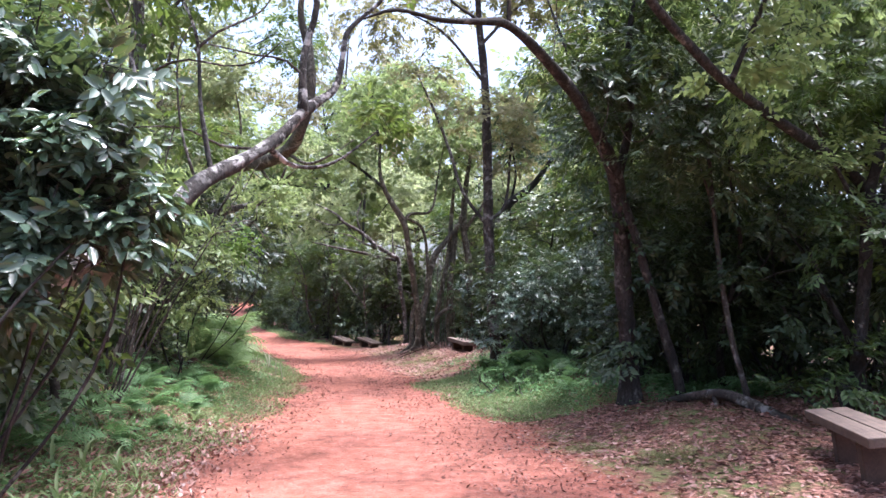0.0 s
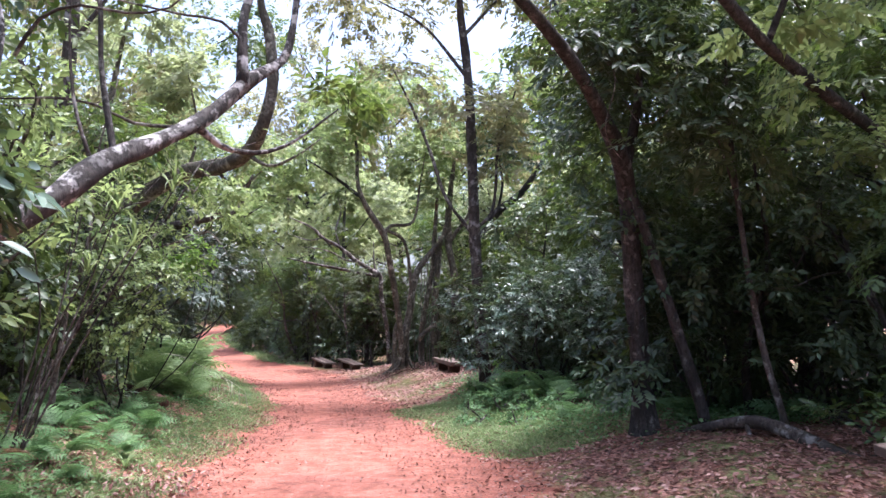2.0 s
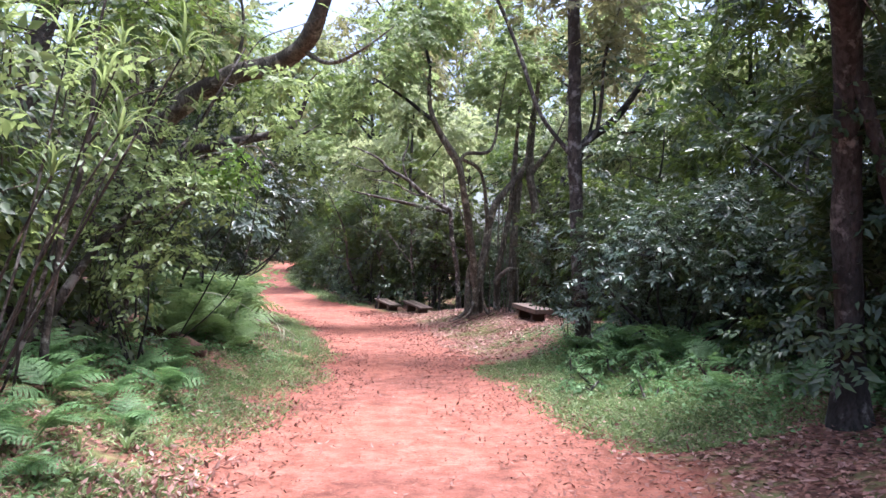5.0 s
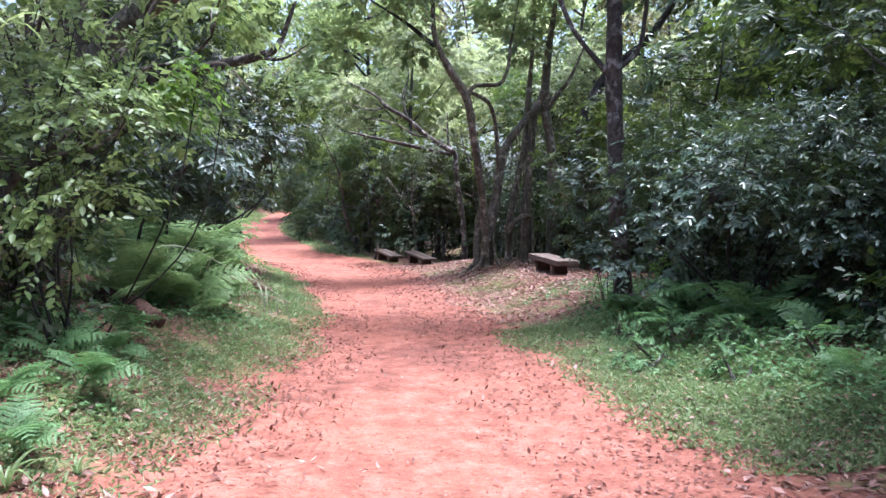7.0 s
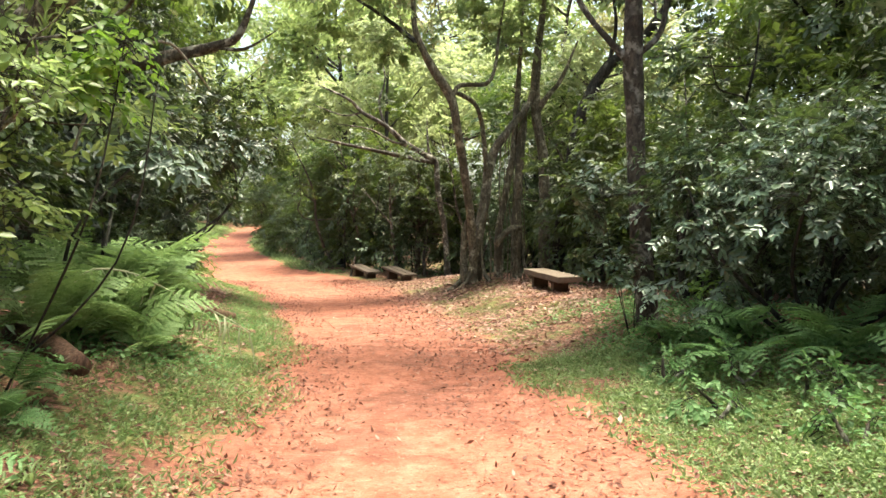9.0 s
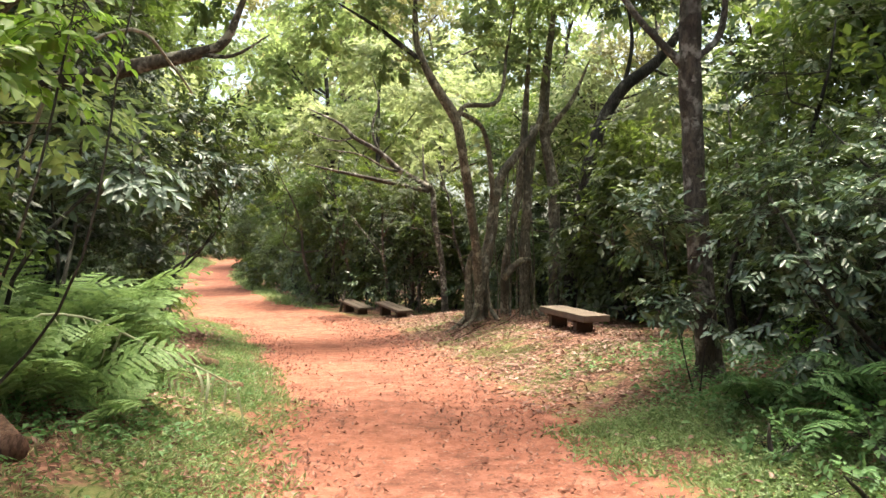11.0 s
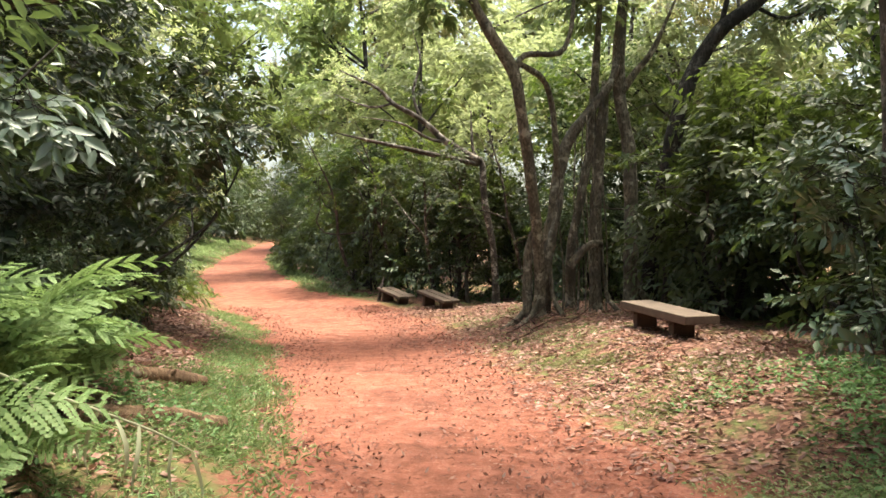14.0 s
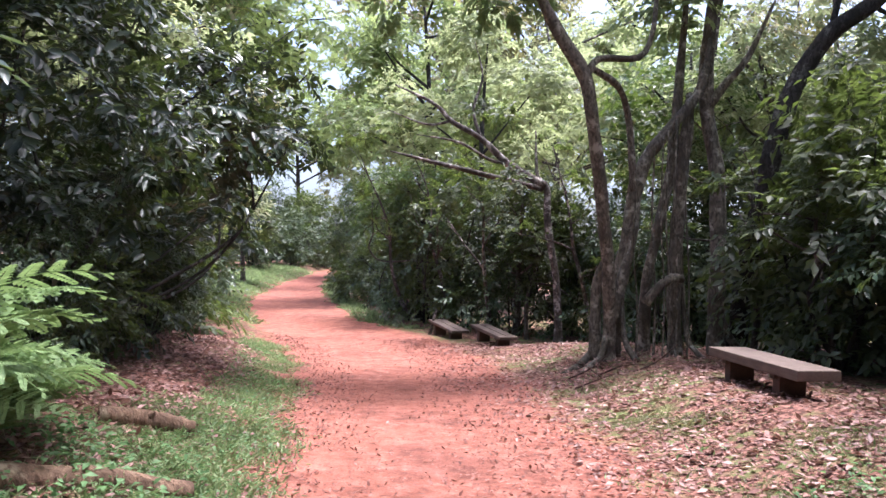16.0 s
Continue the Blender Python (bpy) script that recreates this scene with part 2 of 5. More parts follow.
def spline(points, step=0.12):
    """A Catmull-Rom line through points (x, y, z, radius)."""
    p = np.asarray(points, float)
    p = np.vstack([2 * p[0] - p[1], p, 2 * p[-1] - p[-2]])
    out = []
    for a, b, c, d in zip(p, p[1:], p[2:], p[3:]):
        n = max(2, int(np.linalg.norm(c[:3] - b[:3]) / step))
        t = np.arange(n)[:, None] / n
        out.append(0.5 * (2 * b + (c - a) * t + (2 * a - 5 * b + 4 * c - d) * t**2 + (3 * b - a - 3 * c + d) * t**3))
    return np.vstack(out + [p[-2:-1]])


def tube_arrays(points, sides=8, step=0.12, knobs=0.12):
    line = spline(points, step)
    c, r = line[:, :3], np.maximum(line[:, 3], 0.002)
    tang = unit(np.gradient(c, axis=0))
    ref = np.array([1.0, 0.13, 0.07]) if abs(tang[0, 0]) < 0.8 else np.array([0.1, 1.0, 0.0])
    u = unit(np.cross(tang, ref))
    v = np.cross(tang, u)
    ang = np.arange(sides) / sides * 2 * np.pi
    n = len(c)
    s = np.cumsum(np.r_[0, np.linalg.norm(np.diff(c, axis=0), axis=1)])[:, None]
    ph = rng.uniform(0, 6.3, 4)
    wob = 1 + knobs * (np.sin(ang * 2 + s * 3.1 + ph[0]) * 0.5 + np.sin(ang * 3 - s * 5.3 + ph[1]) * 0.4 + np.sin(s * 9 + ph[2]) * 0.35)
    ring = u[:, None] * np.cos(ang)[None, :, None] + v[:, None] * np.sin(ang)[None, :, None]
    verts = (c[:, None] + ring * (r[:, None] * wob)[..., None]).reshape(-1, 3)
    i, j = np.meshgrid(np.arange(n - 1), np.arange(sides), indexing="ij")
    k = (j + 1) % sides
    faces = np.stack([i * sides + j, i * sides + k, (i + 1) * sides + k, (i + 1) * sides + j], -1).reshape(-1, 4)
    cap = [[(n - 1) * sides + q for q in (0, a, a + 1, a + 2)] for a in range(1, sides - 2, 2)]
    cap += [[q for q in (a + 2, a + 1, a, 0)] for a in range(1, sides - 2, 2)]
    return verts, np.vstack([faces, np.array(cap, int)]) if cap else faces


def tube(name, points, material, parent, label="", sides=8, step=0.12, knobs=0.12):
    root = parent.parent or parent
    base = np.array(root.location)
    p = np.asarray(points, float).copy()
    p[:, :3] -= base
    v, f = tube_arrays(p, sides, step, knobs)
    return piece(name, quick_mesh(name, v, f, material, True), parent, label)


def leaf_arrays(pos, way, nor, length, width, detail=1, droop=0.12):
    """Leaf blades folded along the midrib: 2 triangles each, or 2 quads where they are seen close."""
    way = unit(way)
    side = unit(np.cross(nor, way))
    nor = np.cross(way, side)
    L, W = np.asarray(length)[:, None], np.asarray(width)[:, None]

    def at(a, b, c):
        return pos + way * L * a + side * W * b + nor * (W * c - L * droop * a * a)

    n = len(pos)
    if detail == 1:
        v = np.stack([at(0, 0, 0), at(0.45, 0.5, 0.16), at(1, 0, 0), at(0.45, -0.5, 0.16)], 1).reshape(-1, 3)
        f = (np.arange(n)[:, None, None] * 4 + np.array([[0, 3, 2], [0, 2, 1]])).reshape(-1, 3)
    else:
        v = np.stack([at(0, 0, 0), at(0.28, 0.42, 0.16), at(0.66, 0.40, 0.16), at(1, 0, 0), at(0.66, -0.40, 0.16), at(0.28, -0.42, 0.16)], 1).reshape(-1, 3)
        f = (np.arange(n)[:, None, None] * 6 + np.array([[0, 5, 4, 3], [0, 3, 2, 1]])).reshape(-1, 4)
    return v, f


def foliage(blobs, twigs, per, length, ratio=0.48, twig=0.25, seed=0, gap=-0.12, shell=0.5, upright=1.0, freq=0.9, cluster=9):
    """Leaves in two rows on twigs that fan out in tilted sprays; the sprays fill the blobs (x, y, z, rx, ry, rz) unevenly.
    Returns arrays for leaf_arrays and the twigs."""
    g = np.random.default_rng(seed)
    b = np.asarray(blobs, float)
    w = (b[:, 3] * b[:, 4] * b[:, 5]) ** 0.75
    count = max(1, twigs // cluster)
    pick = g.choice(len(b), count, p=w / w.sum())
    u = unit(g.normal(size=(count, 3)))
    r = shell + (1 - shell) * g.random((count, 1)) ** 0.6
    r *= 1 + 0.16 * g.normal(size=(count, 1))
    c = b[pick, :3] + u * r * b[pick, 3:]
    off = seed * 7.3
    keep = np.array([noise.noise(Vector((q[0] * freq + off, q[1] * freq, q[2] * freq * 1.3))) > gap for q in c])
    c, u, pick = c[keep], u[keep], pick[keep]
    m = len(c)
    lean = unit(np.array([0, 0, 1.0]) + u * [0.75, 0.75, 0.35] + g.normal(size=(m, 3)) * 0.28)
    e1 = unit(np.cross(lean, u + g.normal(size=(m, 3)) * 0.4))
    e2 = np.cross(lean, e1)
    reach = np.clip(b[pick, 3:5].mean(1) * 0.42, twig * 0.55, twig * 1.7) * g.uniform(0.7, 1.25, m)
    rep = np.repeat(np.arange(m), cluster)
    n = len(rep)
    a = g.uniform(0, 6.3, n)
    d = np.sqrt(g.random(n)) * reach[rep]
    radial = e1[rep] * np.cos(a)[:, None] + e2[rep] * np.sin(a)[:, None]
    cc = c[rep] + radial * d[:, None] + lean[rep] * (g.normal(size=n) * 0.16 * reach[rep] - 0.35 * d * d / reach[rep])[:, None]
    tdir = unit(radial * 0.9 + u[rep] * 0.45 + g.normal(size=(n, 3)) * 0.28 - lean[rep] * 0.12)
    plane = unit(lean[rep] * upright + g.normal(size=(n, 3)) * 0.22 + radial * 0.25)
    size = twig * g.uniform(0.6, 1.4, (n, 1))
    k = np.arange(per)
    pos = cc[:, None] + tdir[:, None] * (((k + 0.5) / per)[None, :, None] * size[:, None])
    across = unit(np.cross(plane, tdir))[:, None] * np.where(k % 2, 1.0, -1.0)[None, :, None]
    tip = np.where(k == per - 1, 1.0, 0.0)[None, :, None]
    way = tdir[:, None] * (0.55 + tip) + across * (0.85 - 0.7 * tip) + g.normal(size=(n, per, 3)) * 0.2 - [0, 0, 0.16]
    nor = plane[:, None] + g.normal(size=(n, per, 3)) * 0.3
    L = length * g.uniform(0.6, 1.25, (n, per))
    return pos.reshape(-1, 3), way.reshape(-1, 3), nor.reshape(-1, 3), L.ravel(), (L * ratio).ravel(), (cc, tdir, size)


def twig_arrays(c, tdir, size, r=0.004):
    """Thin three-sided twigs."""
    p = unit(np.cross(tdir, [0.3, 0.2, 0.9]))
    q = np.cross(tdir, p)
    a, e = c - tdir * size * 0.8, c + tdir * size
    v = np.stack([a + p * r, a - p * r * 0.5 + q * r, a - p * r * 0.5 - q * r, e], 1).reshape(-1, 3)
    f = (np.arange(len(c))[:, None, None] * 4 + np.array([[0, 1, 3], [1, 2, 3], [2, 0, 3]])).reshape(-1, 3)
    return v, f


def crown(name, parent, blobs, twigs, per, length, material, detail=1, label="", **kw):
    base = np.array(parent.location)
    pos, way, nor, L, W, tw = foliage(blobs, twigs, per, length, **kw)
    v, f = leaf_arrays(pos - base, way, nor, L, W, detail)
    ob = tagged(piece(name, quick_mesh(name, v, f, material), parent, label), kind="stuff")
    skip = 1 if detail > 1 else 3
    v, f = twig_arrays((tw[0] - base)[::skip], tw[1][::skip], tw[2][::skip])
    tagged(piece("twig_layer", quick_mesh("twig_layer", v, f, BARK_DARK), ob), kind="stuff")
    return ob


def stems(parent, base, blobs, material, r0=0.03, seed=0, name="stem"):
    """Curved stems from the foot to the middle of each blob."""
    g = np.random.default_rng(seed)
    for b in blobs:
        a, c = np.array(base, float) + [*g.normal(size=2) * 0.12, 0], np.array(b[:3], float)
        m = a * 0.5 + c * 0.5 + g.normal(size=3) * 0.14 * np.linalg.norm(c - a) * [1, 1, 0.3]
        tip = c + (c - m) * 0.35
        tube(name, [(*a, r0), (*m, r0 * 0.75), (*c, r0 * 0.45), (*tip, r0 * 0.15)], material, parent, sides=5, step=0.25)


# ---- the lie of the land ----
LEFT = ((-60, -30, 7, 11.2, 13, 16, 19, 21, 25, 28, 34.5, 40, 47, 60, 72, 200), (-2.3, -2.3, -2.05, -2.15, -2.0, -2.0, -2.25, -2.75, -3.6, -4.5, -6.9, -9.4, -11.6, -14.0, -14.9, -25))
RIGHT = ((-60, -30, 5, 8, 11.5, 13, 15, 17.6, 20, 22, 25, 29, 34.4, 38, 50, 58, 74, 200), (2.6, 2.6, 2.2, 1.85, 1.55, 1.3, 0.85, 0.55, 0.2, -0.2, -0.6, -1.2, -2.8, -5.4, -9.0, -11.1, -13.3, -23))
RISE = ((-60, 30, 34.5, 40, 47, 52, 60, 72, 100, 200), (0, 0, 0.03, 0.36, 0.55, 0.72, 1.15, 1.85, 3.0, 4.0))


def soft_interp(table, y):
    y = np.asarray(y, float)
    return sum(np.interp(y + d, *table) for d in (-0.9, -0.45, 0, 0.45, 0.9)) / 5


def wave(x, y):
    return 0.5 * np.sin(x * 1.3 + 0.7 * y) * np.sin(y * 0.9 - x * 0.4) + 0.3 * np.sin(x * 3.1 - y * 2.3) + 0.2 * np.sin(y * 5.3 + x * 4.1)


def path_edges(y):
    y = np.asarray(y, float)
    wob = 0.10 * np.sin(y * 2.1) + 0.06 * np.sin(y * 5.7 + 1)
    return soft_interp(LEFT, y) + wob, soft_interp(RIGHT, y) + 0.10 * np.sin(y * 1.7 + 2) + 0.05 * np.sin(y * 6.1)


def smooth01(t):
    t = np.clip(t, 0, 1)
    return t * t * (3 - 2 * t)


def ground_z(x, y):
    x, y = np.asarray(x, float), np.asarray(y, float)
    lo, hi = path_edges(y)
    dl, dr = lo - x, x - hi
    z = soft_interp(RISE, y) * np.where(dr > 0, 1 - 0.6 * smooth01(dr / 4), 1)
    z = z + 0.40 * smooth01(dl / 1.7) + 0.35 * smooth01((dl - 1.5) / 2.5) + 0.38 * smooth01((dr - 0.25) / 2.1) * (0.3 + 0.7 * smooth01((y - 7) / 3.5)) * (1 - 0.9 * smooth01((y - 29) / 4))
    inside = np.minimum(np.maximum(-dl, 0), np.maximum(-dr, 0))
    z = z - 0.035 * smooth01(inside / 0.5) + 0.018 * wave(x, y) + 0.05 * wave(x * 0.6, y * 0.6) * smooth01(np.maximum(dl, dr) / 1.5)
    return z


def gz(x, y):
    return float(ground_z(x, y))


def build_land():
    ys = np.unique(np.r_[np.linspace(-400, -12, 14), np.arange(-12, 44, 0.16), np.arange(44, 90, 0.6), np.linspace(90, 900, 20)])
    lo, hi = path_edges(ys)
    far = np.r_[0, np.arange(0.12, 7, 0.17), np.arange(7, 24, 1.2), np.geomspace(25, 800, 12)]
    inner = np.linspace(0, 1, 22)

    def sheet(name, xs, material):
        n, k = xs.shape
        yy = np.repeat(ys[:, None], k, 1)
        z = ground_z(xs, yy)
        v = np.stack([xs, yy, z], -1).reshape(-1, 3)
        i, j = np.meshgrid(np.arange(n - 1), np.arange(k - 1), indexing="ij")
        f = np.stack([i * k + j, i * k + j + 1, (i + 1) * k + j + 1, (i + 1) * k + j], -1).reshape(-1, 4)
        me = quick_mesh(name, v, f, material, True)
        a, b = np.repeat(lo[:, None], k, 1), np.repeat(hi[:, None], k, 1)
        e = np.maximum(a - xs, xs - b)
        me.attributes.new("edge", "FLOAT", "POINT").data.foreach_set("value", e.ravel().astype(np.float32))
        return new(name, me)

    tagged(sheet("footpath", lo[:, None] + (hi - lo)[:, None] * inner, SOIL), "trodden red laterite footpath winding through the wood", "footpath", kind="structure")
    tagged(sheet("ground", lo[:, None] - far[::-1], GROUND), "sloping forest floor with leaf mould, moss and turf", "ground", kind="structure")
    tagged(sheet("ground", hi[:, None] + far, GROUND), "forest floor with leaf litter and mossy patches", "ground", kind="structure")


build_land()


# ---- benches ----
def box(bm, sx, sy, sz, at=(0, 0, 0), bevel=0.008, turn=0.0):
    r = bmesh.ops.create_cube(bm, size=1.0)
    bmesh.ops.scale(bm, vec=(sx, sy, sz), verts=r["verts"])
    edges = list({e for v in r["verts"] for e in v.link_edges})
    out = bmesh.ops.bevel(bm, geom=edges, offset=bevel, segments=2, affect="EDGES", profile=0.6)
    vs = list({v for v in bm.verts if v in r["verts"]} | set(out["verts"]))
    for v in vs:
        v.co += Vector([0.4 * bevel * noise.noise(v.co * 9 + Vector(at) * 5 + Vector((k * 7.0, 0, 0))) for k in range(3)])
    bmesh.ops.rotate(bm, verts=vs, matrix=Matrix.Rotation(turn, 3, "Z"))
    bmesh.ops.translate(bm, verts=vs, vec=at)


def bench(at, heading, length, width, height, thick, boards, leg_at, label, plank, tilt=0.0, roll=0.0):
    """A low plank bench: boards along local x on squared post legs."""
    ob = thing("bench", at, label, "bench", "low benches beside the path")
    ob.rotation_euler = (roll, tilt, heading)
    each = width / boards
    for k in range(boards):
        bm = bmesh.new()
        box(bm, length * (1 - 0.008 * k), each - 0.016, thick, (0, (k - (boards - 1) / 2) * each, height - thick / 2), 0.012)
        part("seat_board", bm, plank, ob)
    for x in leg_at:
        bm = bmesh.new()
        box(bm, 0.13, width * 0.62, height - thick + 0.12, (x, 0, (height - thick - 0.12) / 2), 0.012)
        part("leg", bm, PLANK_DARK, ob)
        bm = bmesh.new()
        box(bm, 0.09, width * 0.8, 0.05, (x, 0, height - thick - 0.026), 0.006)
        part("bearer", bm, PLANK_DARK, ob)
    return ob


heading_c = math.atan2(22.3 - 24.1, 2.05 - 1.68)
bench((2.10, 23.35, gz(2.1, 23.3)), heading_c, 1.86, 0.50, 0.36, 0.11, 1, (-0.62, 0.42), "weathered thick plank bench on short timber legs", PLANK, 0.04)
bench((4.44, 7.13, gz(4.44, 7.13)), math.atan2(-0.97, -0.24), 1.9, 0.44, 0.595 - gz(4.44, 7.13), 0.09, 2, (-0.3, 0.42), "grey two-board bench beside a fallen root", PLANK, 0.0, 0.11)
bench((-2.25, 34.6, gz(-2.25, 34.6)), math.atan2(-1.35, 0.7), 1.6, 0.50, 0.32, 0.07, 2, (-0.5, 0.5), "pale low bench slab beside the path bend", PLANK, 0.13)
bench((-1.05, 32.9, gz(-1.05, 32.9)), math.atan2(-1.35, 0.7), 1.6, 0.50, 0.32, 0.07, 2, (-0.5, 0.5), "pale low bench slab beside the path bend", PLANK, 0.13)


# ---- trees that stand out ----
def tree(name, foot, label, trunk, limbs=(), bark=None, limb_name="limb", category="tree", group="", sides=10, thick=0.8, limb_thick=0.7, knobs=0.09):
    """A tree with its trunk and limbs as lines of (x, y, z, radius)."""
    ob = thing(name, foot, label, category, group)
    flare = trunk[0]
    low = (flare[0], flare[1], gz(flare[0], flare[1]) - 0.12, flare[3] * 1.35)
    trunk = [(x, y, z, r * thick) for x, y, z, r in trunk]
    limbs = [[(x, y, z, r * limb_thick) for x, y, z, r in l] for l in limbs]
    line = ([low] if flare[2] > low[2] + 0.12 else []) + list(trunk)
    tube("trunk", line, bark, ob, sides=sides, knobs=knobs)
    for l in limbs:
        tube(limb_name, l, bark, ob, sides=7, knobs=0.10)
    return ob


# tall straight tree beside the bush
t_a = tree("tall_tree", (2.41, 18.3, gz(2.41, 18.3)), "tall grey-barked tree with an upright trunk behind a bush",
    [(2.43, 18.3, 0.5, 0.19), (2.35, 18.3, 1.56, 0.165), (2.30, 18.3, 2.6, 0.155), (2.24, 18.2, 3.85, 0.15), (2.20, 18.0, 5.1, 0.14), (2.12, 17.8, 7.0, 0.12), (1.96, 17.6, 8.4, 0.10), (1.85, 17.4, 10.2, 0.05)],
    [[(2.18, 18.2, 3.7, 0.07), (1.66, 18.5, 4.49, 0.055), (1.37, 19.0, 5.6, 0.06), (1.04, 19.3, 6.6, 0.05), (0.5, 19.6, 7.9, 0.03)],
     [(2.25, 18.2, 3.75, 0.06), (2.62, 18.3, 4.1, 0.055), (2.76, 18.4, 4.7, 0.05), (2.84, 18.4, 5.6, 0.04), (3.3, 18.6, 7.0, 0.025)],
     [(2.12, 17.8, 7.0, 0.06), (1.2, 17.9, 8.2, 0.045), (0.2, 18.2, 8.9, 0.02)],
     [(2.0, 17.7, 7.9, 0.06), (3.0, 17.9, 9.0, 0.04), (3.9, 18.2, 9.6, 0.02)]], BARK_GREY)
crown("crown", t_a, [(1.0, 19.4, 7.6, 1.1, 1.2, 0.6), (0.1, 18.3, 8.9, 1.3, 1.3, 0.7), (2.0, 17.5, 9.9, 1.6, 1.5, 0.9), (3.7, 18.2, 9.3, 1.3, 1.3, 0.8), (3.2, 18.6, 6.9, 0.9, 1.0, 0.6), (2.9, 18.4, 5.5, 0.8, 0.8, 0.4), (1.5, 18.7, 5.5, 0.7, 0.7, 0.35), (2.3, 18.0, 6.4, 1.0, 1.0, 0.5)], 2000, 9, 0.15, LEAF_OLIVE, seed=3, ratio=0.4, shell=0.35)

# dark twin-stemmed tree that arches over the path
t_r = tree("arching_tree", (3.46, 11.25, gz(3.46, 11.25)), "dark twin-stemmed tree arching a long limb over the path",
    [(3.46, 11.2, 0.8, 0.17), (3.33, 11.0, 2.2, 0.15), (3.13, 10.6, 3.46, 0.14), (2.5, 9.7, 4.16, 0.10), (1.88, 9.0, 4.59, 0.085), (1.29, 8.5, 4.88, 0.065), (0.93, 8.2, 4.80, 0.05), (0.48, 8.0, 4.73, 0.035), (0.0, 7.8, 4.75, 0.025), (-0.35, 7.7, 4.6, 0.012)],
    [[(4.18, 11.0, 0.3, 0.13), (4.05, 10.9, 0.74, 0.11), (3.74, 10.8, 1.71, 0.095), (3.44, 10.7, 2.63, 0.09), (3.17, 10.62, 3.38, 0.08)],
     [(3.13, 10.6, 3.4, 0.10), (3.35, 10.6, 4.4, 0.08), (3.3, 10.4, 5.6, 0.06), (3.6, 10.2, 7.0, 0.03)],
     [(2.9, 10.3, 3.8, 0.06), (2.6, 10.6, 4.9, 0.045), (2.2, 10.8, 6.2, 0.02)],
     [(1.29, 8.5, 4.88, 0.04), (1.25, 8.4, 5.4, 0.03), (1.0, 8.3, 6.2, 0.015)],
     [(0.93, 8.2, 4.8, 0.03), (0.55, 8.4, 5.2, 0.02), (0.3, 8.5, 5.9, 0.01)]], BARK_DARK)
crown("crown", t_r, [(3.5, 10.2, 4.6, 1.0, 1.0, 0.7), (4.5, 10.6, 4.0, 1.1, 1.1, 0.8), (3.5, 11.3, 1.6, 0.5, 0.5, 0.8), (3.5, 11.2, 2.9, 0.6, 0.6, 0.7), (4.3, 11.2, 2.4, 0.8, 0.6, 0.9), (2.9, 10.8, 5.6, 1.1, 1.1, 0.7), (3.7, 10.1, 6.6, 1.4, 1.3, 0.9), (5.0, 10.4, 5.4, 1.2, 1.2, 0.9), (2.5, 9.9, 4.75, 0.6, 0.6, 0.35), (3.9, 9.7, 3.6, 0.8, 0.7, 0.4), (4.8, 12.2, 5.2, 1.7, 1.5, 0.9), (3.4, 12.0, 4.5, 1.1, 1.0, 0.6)], 3400, 9, 0.13, LEAF_DARK, seed=5, ratio=0.38, gap=-0.3, shell=0.35)

for l in ([(2.55, 9.7, 4.9, 0.007), (2.75, 9.6, 4.3, 0.007), (2.62, 9.6, 3.7, 0.006), (2.9, 9.7, 3.3, 0.004)], [(2.9, 10.2, 4.6, 0.008), (3.15, 10.0, 3.9, 0.008), (3.5, 9.9, 4.1, 0.007), (3.6, 9.9, 4.7, 0.005)], [(1.9, 9.0, 4.6, 0.006), (1.95, 9.0, 5.4, 0.006), (1.8, 9.0, 6.2, 0.004)]):
    tube("liana", l, BARK_PALE, t_r, "thin pale hanging liana", 4, 0.12, 0.02)

# slim tree in the dark thicket
t_t = tree("slim_tree", (4.83, 10.35, gz(4.83, 10.35)), "slim crooked sapling in the dark thicket",
    [(4.83, 10.35, 0.5, 0.06), (4.62, 10.3, 1.24, 0.05), (4.53, 10.4, 2.18, 0.045), (4.47, 10.5, 3.38, 0.04), (4.43, 10.5, 4.61, 0.03), (4.5, 10.5, 5.5, 0.015)],
    [[(4.5, 10.45, 2.9, 0.025), (4.2, 10.2, 3.6, 0.018), (3.9, 9.9, 4.0, 0.008)]], BARK_GREY, sides=7)
crown("crown", t_t, [(4.5, 10.4, 5.3, 0.8, 0.8, 0.6), (3.95, 9.9, 4.1, 0.4, 0.4, 0.3)], 150, 8, 0.11, LEAF_DARK, 2, seed=6)

# tree at the edge of the clearing, behind the near bench
t_n = tree("leaning_tree", (5.78, 9.35, gz(5.78, 9.35)), "mossy leaning trunk behind the near bench",
    [(5.74, 9.35, 0.5, 0.14), (5.80, 9.3, 1.14, 0.11), (5.92, 9.3, 2.13, 0.10), (6.01, 9.3, 3.06, 0.09), (6.28, 9.3, 3.94, 0.085), (6.56, 9.3, 4.91, 0.07), (6.7, 9.4, 6.4, 0.04)],
    [[(5.97, 9.3, 2.7, 0.05), (5.5, 9.2, 3.5, 0.035), (5.1, 9.0, 4.1, 0.015)]], BARK_DARK)
crown("crown", t_n, [(6.6, 9.4, 6.3, 1.5, 1.4, 0.9), (5.2, 9.1, 4.3, 0.9, 0.8, 0.6), (6.2, 8.8, 4.6, 1.0, 0.9, 0.7), (5.6, 9.0, 2.6, 0.7, 0.6, 0.5)], 1200, 9, 0.12, LEAF_MID, seed=7, ratio=0.38, shell=0.35)

